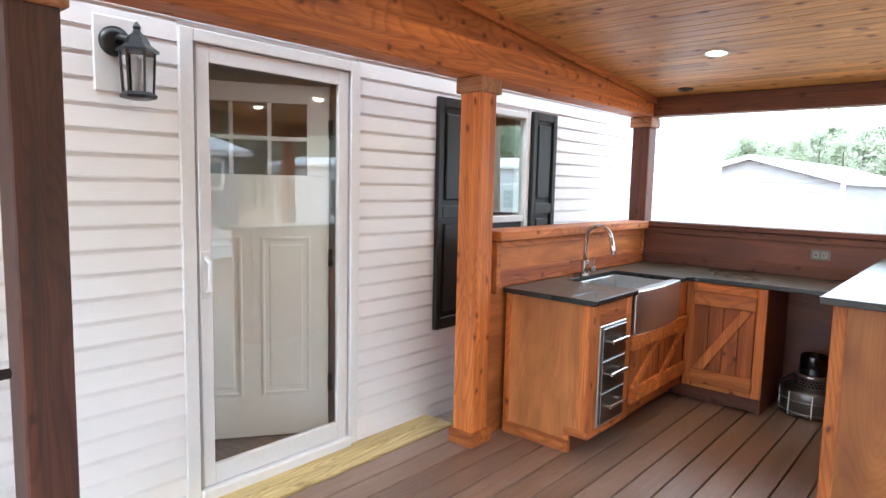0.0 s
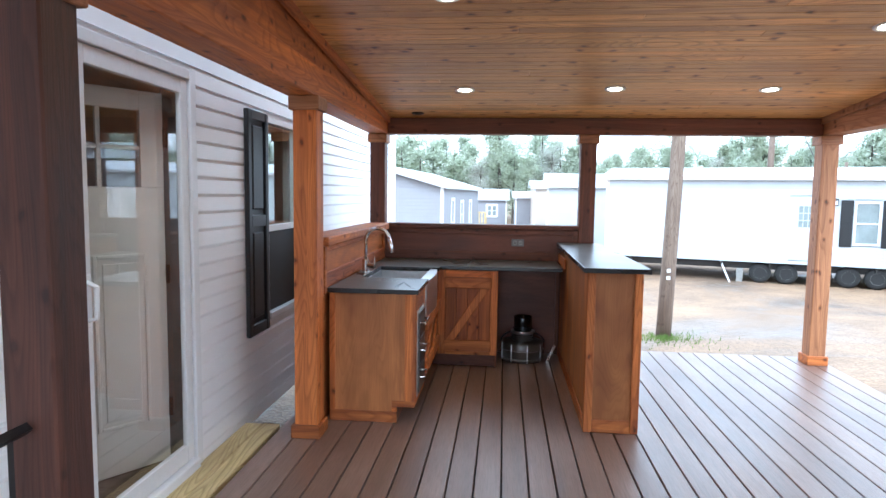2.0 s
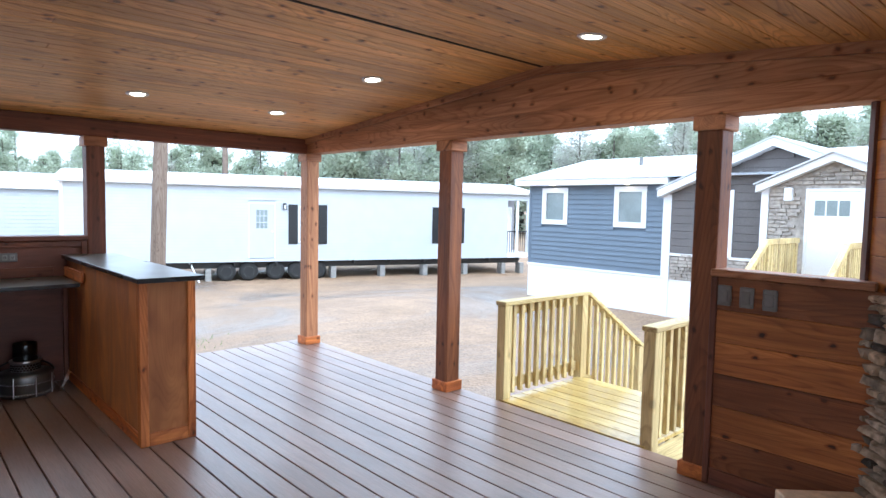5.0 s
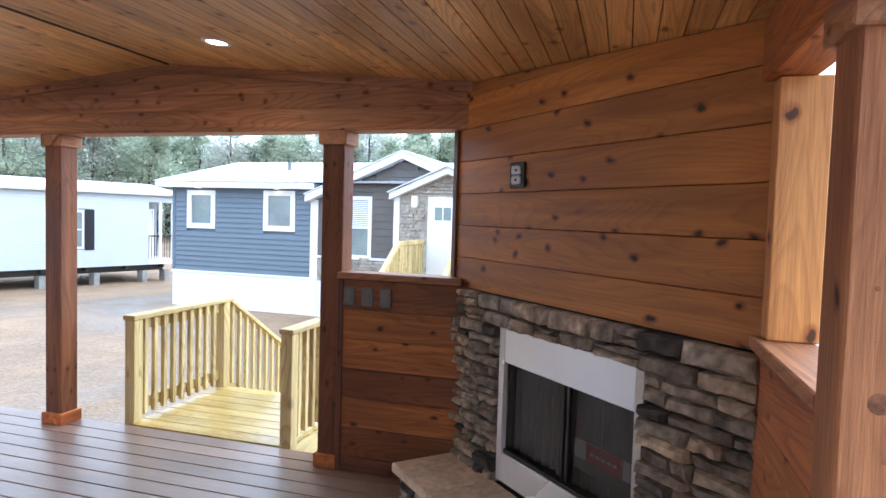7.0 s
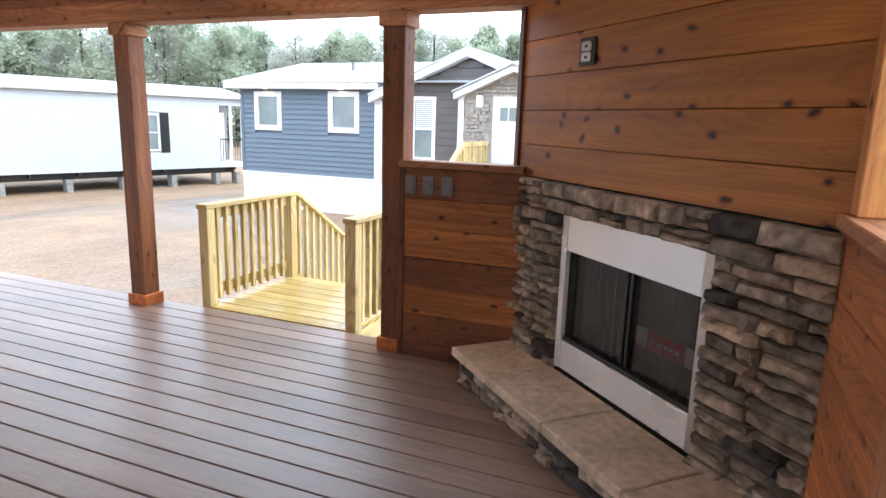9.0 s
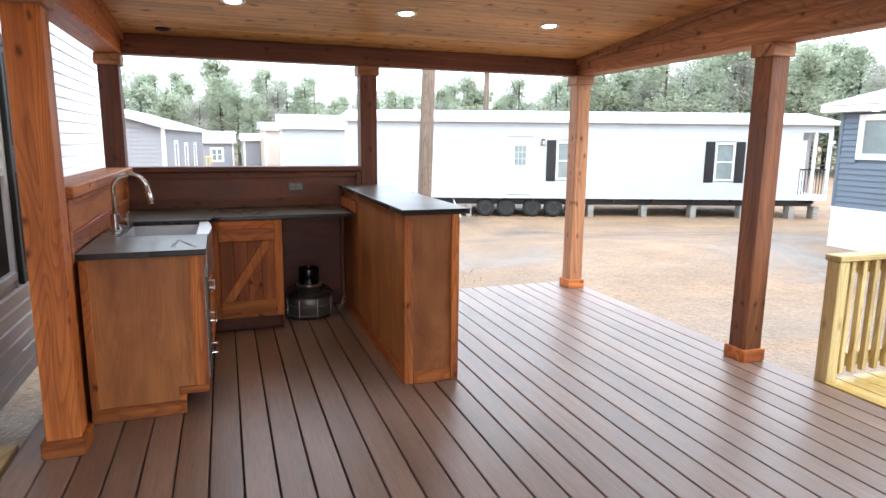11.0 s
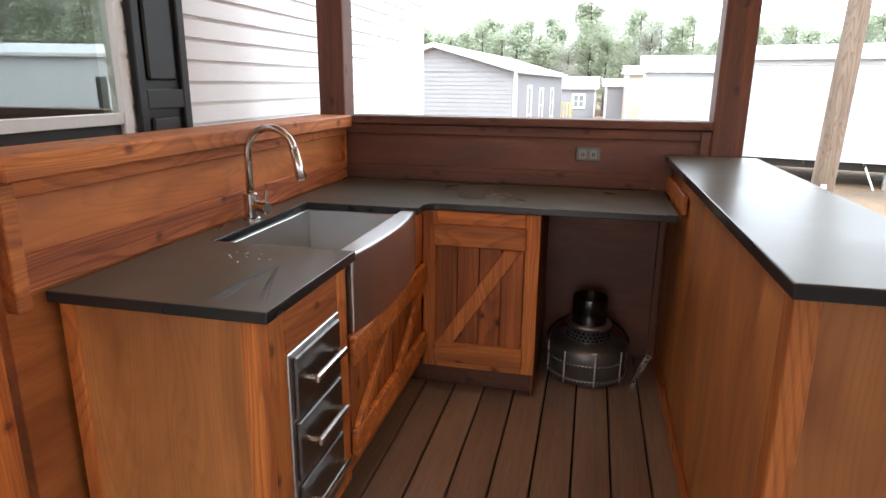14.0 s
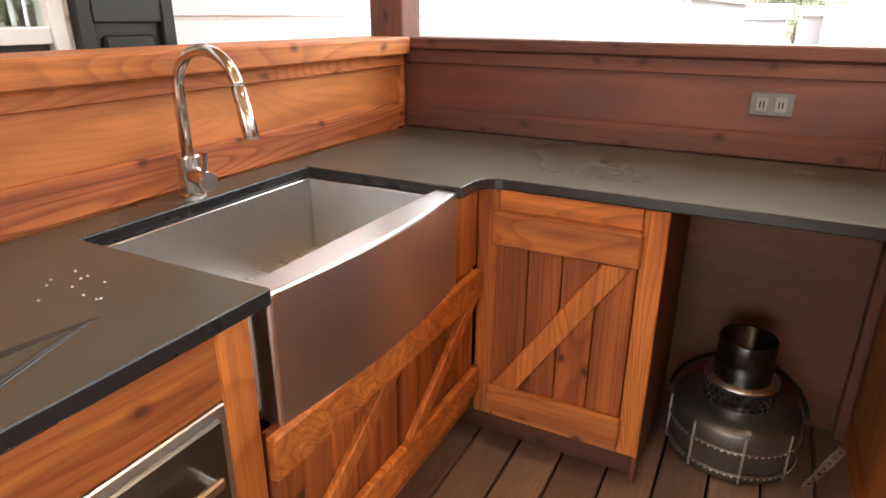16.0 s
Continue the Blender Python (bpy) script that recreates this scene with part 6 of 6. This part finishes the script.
def pole(x, y, r, h, lean, label):
    t = thing("utility_pole", (x, y, ground_z(y)), label, "utility pole")
    part("shaft", tube([(x + lean * k / 8, y, ground_z(y) - 0.1 + h * k / 8) for k in range(9)], [r * (1 - 0.03 * k) for k in range(9)], 14), pole_mat, t, smooth=True)
    return t


p = pole(1.72, 9.75, 0.125, 8.5, 0.28, "weathered timber utility pole beside the deck")
part("tag", box(1.70, 9.60, 0.28, 1.76, 9.625, 0.34, 0.003), white_label, p)
part("tag", box(1.70, 9.60, 0.16, 1.76, 9.625, 0.22, 0.003), white_label, p)
p = pole(10.9, 28.6, 0.15, 10.0, 0.1, "grey utility pole behind the trailer")
part("guy_wire", tube([(11.25, 28.6, 7.5), (11.9, 28.6, 5.2), (13.0, 28.6, 3.0), (14.0, 28.6, 1.6)], 0.02, 5), plate_grey, p)
pole(14.6, 29.5, 0.09, 4.6, 0.05, "short grey pole behind the trailer")

# tuft of grass at the pole foot
bm = bmesh.new()
rs3 = random.Random(8)
for k in range(420):
    a, r = rs3.uniform(0, 6.28), abs(rs3.gauss(0, 0.32))
    x, y = 1.72 + r * math.cos(a) * 1.4, 9.6 + r * math.sin(a)
    hgt, dx, dy = rs3.uniform(0.04, 0.13), rs3.uniform(-0.04, 0.04), rs3.uniform(-0.04, 0.04)
    v = [bm.verts.new((x - 0.008, y, GROUND)), bm.verts.new((x + 0.008, y, GROUND)), bm.verts.new((x + dx, y + dy, GROUND + hgt))]
    bm.faces.new(v)
solo("grass_tuft", bm, leaf_mat("fresh_grass", (0.10, 0.17, 0.03), (0.20, 0.28, 0.07)), "tuft of fresh grass at the pole foot", "grass", kind="stuff")


# ---- trees ----
def tree(x, y, h, seed, bare=False, label="tall pine in the distant tree line"):
    """A tapered trunk with limbs and a crown of small leaf sprays in clumps."""
    rt = random.Random(seed)
    t = thing("tree", (x, y, LOW), label, "tree", "tree line")
    base = Vector((x, y, LOW - 0.1))
    lean = Vector((rt.uniform(-0.05, 0.05), rt.uniform(-0.05, 0.05), 0))
    bm = tube([base + lean * (k * h / 6) + Vector((0, 0, k * h / 6)) for k in range(7)], [0.22 * (1 - k / 7.2) + 0.02 for k in range(7)], 7)
    limbs = []
    for k in range(16 if not bare else 26):
        f = rt.uniform(0.30 if not bare else 0.22, 0.97)
        a = rt.uniform(0, 6.283)
        p = base + lean * (f * h) + Vector((0, 0, f * h))
        reach = h * rt.uniform(0.16, 0.30) * (1.15 - f * 0.75)
        q = p + Vector((math.cos(a), math.sin(a), rt.uniform(0.1, 0.6) if not bare else rt.uniform(0.5, 1.2))) * reach
        mid = p.lerp(q, 0.5) + Vector((0, 0, 0.06 * reach))
        tube([p, mid, q], [0.07 * (1.1 - f), 0.045 * (1.1 - f) + 0.01, 0.012], 5, bm)
        limbs += [(mid, reach * 0.45), (q, reach * 0.55), (p.lerp(q, 0.75), reach * 0.5)]
    limbs.append((base + lean * h + Vector((0, 0, h)), h * 0.06))
    part("trunk", bm, bark, t)
    verts, faces = [], []
    for c, r in limbs:
        for k in range(125 if not bare else 80):
            o = Vector((rt.gauss(0, 0.5), rt.gauss(0, 0.5), rt.gauss(0, 0.40))) * r * 1.45
            s = rt.uniform(0.08, 0.19) if not bare else rt.uniform(0.04, 0.12)
            d1 = Vector((rt.uniform(-1, 1), rt.uniform(-1, 1), rt.uniform(-0.6, 0.6))).normalized() * s
            d2 = Vector((rt.uniform(-1, 1), rt.uniform(-1, 1), rt.uniform(-0.6, 0.6))).normalized() * s * 0.6
            n = len(verts)
            verts += [c + o - d1, c + o + d2, c + o + d1, c + o - d2]
            faces.append((n, n + 1, n + 2, n + 3))
    me = bpy.data.meshes.new("crown")
    me.from_pydata([tuple(v) for v in verts], [], faces)
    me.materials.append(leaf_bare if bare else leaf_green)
    ob = new("crown", me)
    ob.parent = t
    ob.matrix_parent_inverse = Matrix.Translation((-x, -y, -LOW))
    return t


kinds = [tree(-1.3, 60.0, 9.6, 1), tree(-6.5, 63.0, 7.0, 2), tree(22.0, 57.0, 8.5, 3), tree(40.0, 42.0, 9.2, 4, True, "bare winter tree in the distant tree line"), tree(49.0, 31.0, 9.8, 5), tree(3.5, 62.0, 7.2, 6, True, "bare winter tree in the distant tree line")]
rs4 = random.Random(21)
for k in range(190):
    heading = radians(-22 + 132 * (k + rs4.uniform(-0.4, 0.4)) / 190)
    dist = rs4.uniform(58, 78)
    src = kinds[rs4.choice((0, 1, 2, 2, 3, 4, 4, 5))]
    low = 0.66 if k < 80 else 1.05
    s = rs4.uniform(low, low + 0.28) * dist / 66
    copy_thing(src, Matrix.LocRotScale((-1.2 + dist * math.sin(heading), dist * math.cos(heading), LOW), Euler((0, 0, rs4.uniform(0, 6.28))), (s, s, s)))
# undergrowth closing the foot of the wood
verts, faces = [], []
for k in range(64000):
    heading = radians(rs4.uniform(-24, 112))
    dist = rs4.uniform(66, 82)
    c = Vector((-1.2 + dist * math.sin(heading), dist * math.cos(heading), LOW + 0.2 + (8.4 if heading < 0.55 else 9.0) * rs4.random() ** 1.1 * (0.95 + 0.55 * noise.noise((heading * 9, 0.3, 0)) + 0.25 * noise.noise((heading * 31, 1.7, 0)))))
    s = rs4.uniform(0.12, 0.34)
    d1 = Vector((rs4.uniform(-1, 1), rs4.uniform(-1, 1), rs4.uniform(-1, 1))).normalized() * s
    d2 = Vector((rs4.uniform(-1, 1), rs4.uniform(-1, 1), rs4.uniform(-1, 1))).normalized() * s * 0.6
    n = len(verts)
    verts += [tuple(c - d1), tuple(c + d2), tuple(c + d1), tuple(c - d2)]
    faces.append((n, n + 1, n + 2, n + 3))
me = bpy.data.meshes.new("undergrowth")
me.from_pydata(verts, [], faces)
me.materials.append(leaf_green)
tagged(new("undergrowth", me), "tangled green undergrowth along the wood edge", "undergrowth", kind="stuff")

# ---- deck boards, each one a piece of the floor ----
floor = thing("floor", (0, 0, 0), "brown composite deck boards laid lengthwise", "floor", kind="structure")
PITCH = 0.1435
me_board = mesh_of(box(0, DECK["y0"], -0.025, PITCH - 0.0085, DECK["y1"], 0.0, 0.003), "deck_board", deck_mat)
x = DECK["x0"]
while x < DECK["x1"] - 0.05:
    ob = new("deck_board", me_board)
    ob.parent = floor
    ob.location = (x, 0, 0)
    x += PITCH
# solid black slab for the joists, putting shade into the board gaps
part("joist_layer", box(DECK["x0"] + 0.02, DECK["y0"] + 0.02, -0.2, DECK["x1"] - 0.03, DECK["y1"] - 0.02, -0.032), dark_inside, floor)
for a in ((DECK["x0"] - 0.025, DECK["y0"], DECK["x0"] - 0.002, DECK["y1"]), (DECK["x1"] - 0.02, DECK["y0"], DECK["x1"] + 0.005, DECK["y1"]), (DECK["x0"], DECK["y1"] - 0.015, DECK["x1"], DECK["y1"] + 0.01), (DECK["x0"], DECK["y0"] - 0.012, DECK["x1"], DECK["y0"] + 0.012)):
    part("rim_board", box(a[0], a[1], -0.27, a[2], a[3], -0.028, 0.003), brown_board, floor)
for px in (-2.2, -0.2, 1.9):
    for py in (-1.5, 0.6, 2.85, 5.1):
        part("pier", box(px - 0.1, py - 0.1, GROUND - 0.03, px + 0.1, py + 0.1, -0.2), concrete, floor)
part("edge_flashing", box(DECK["x1"] + 0.006, 2.45, -0.07, DECK["x1"] + 0.075, DECK["y1"], -0.06, 0.002), metal_roof, floor, "pale strip along the deck edge")
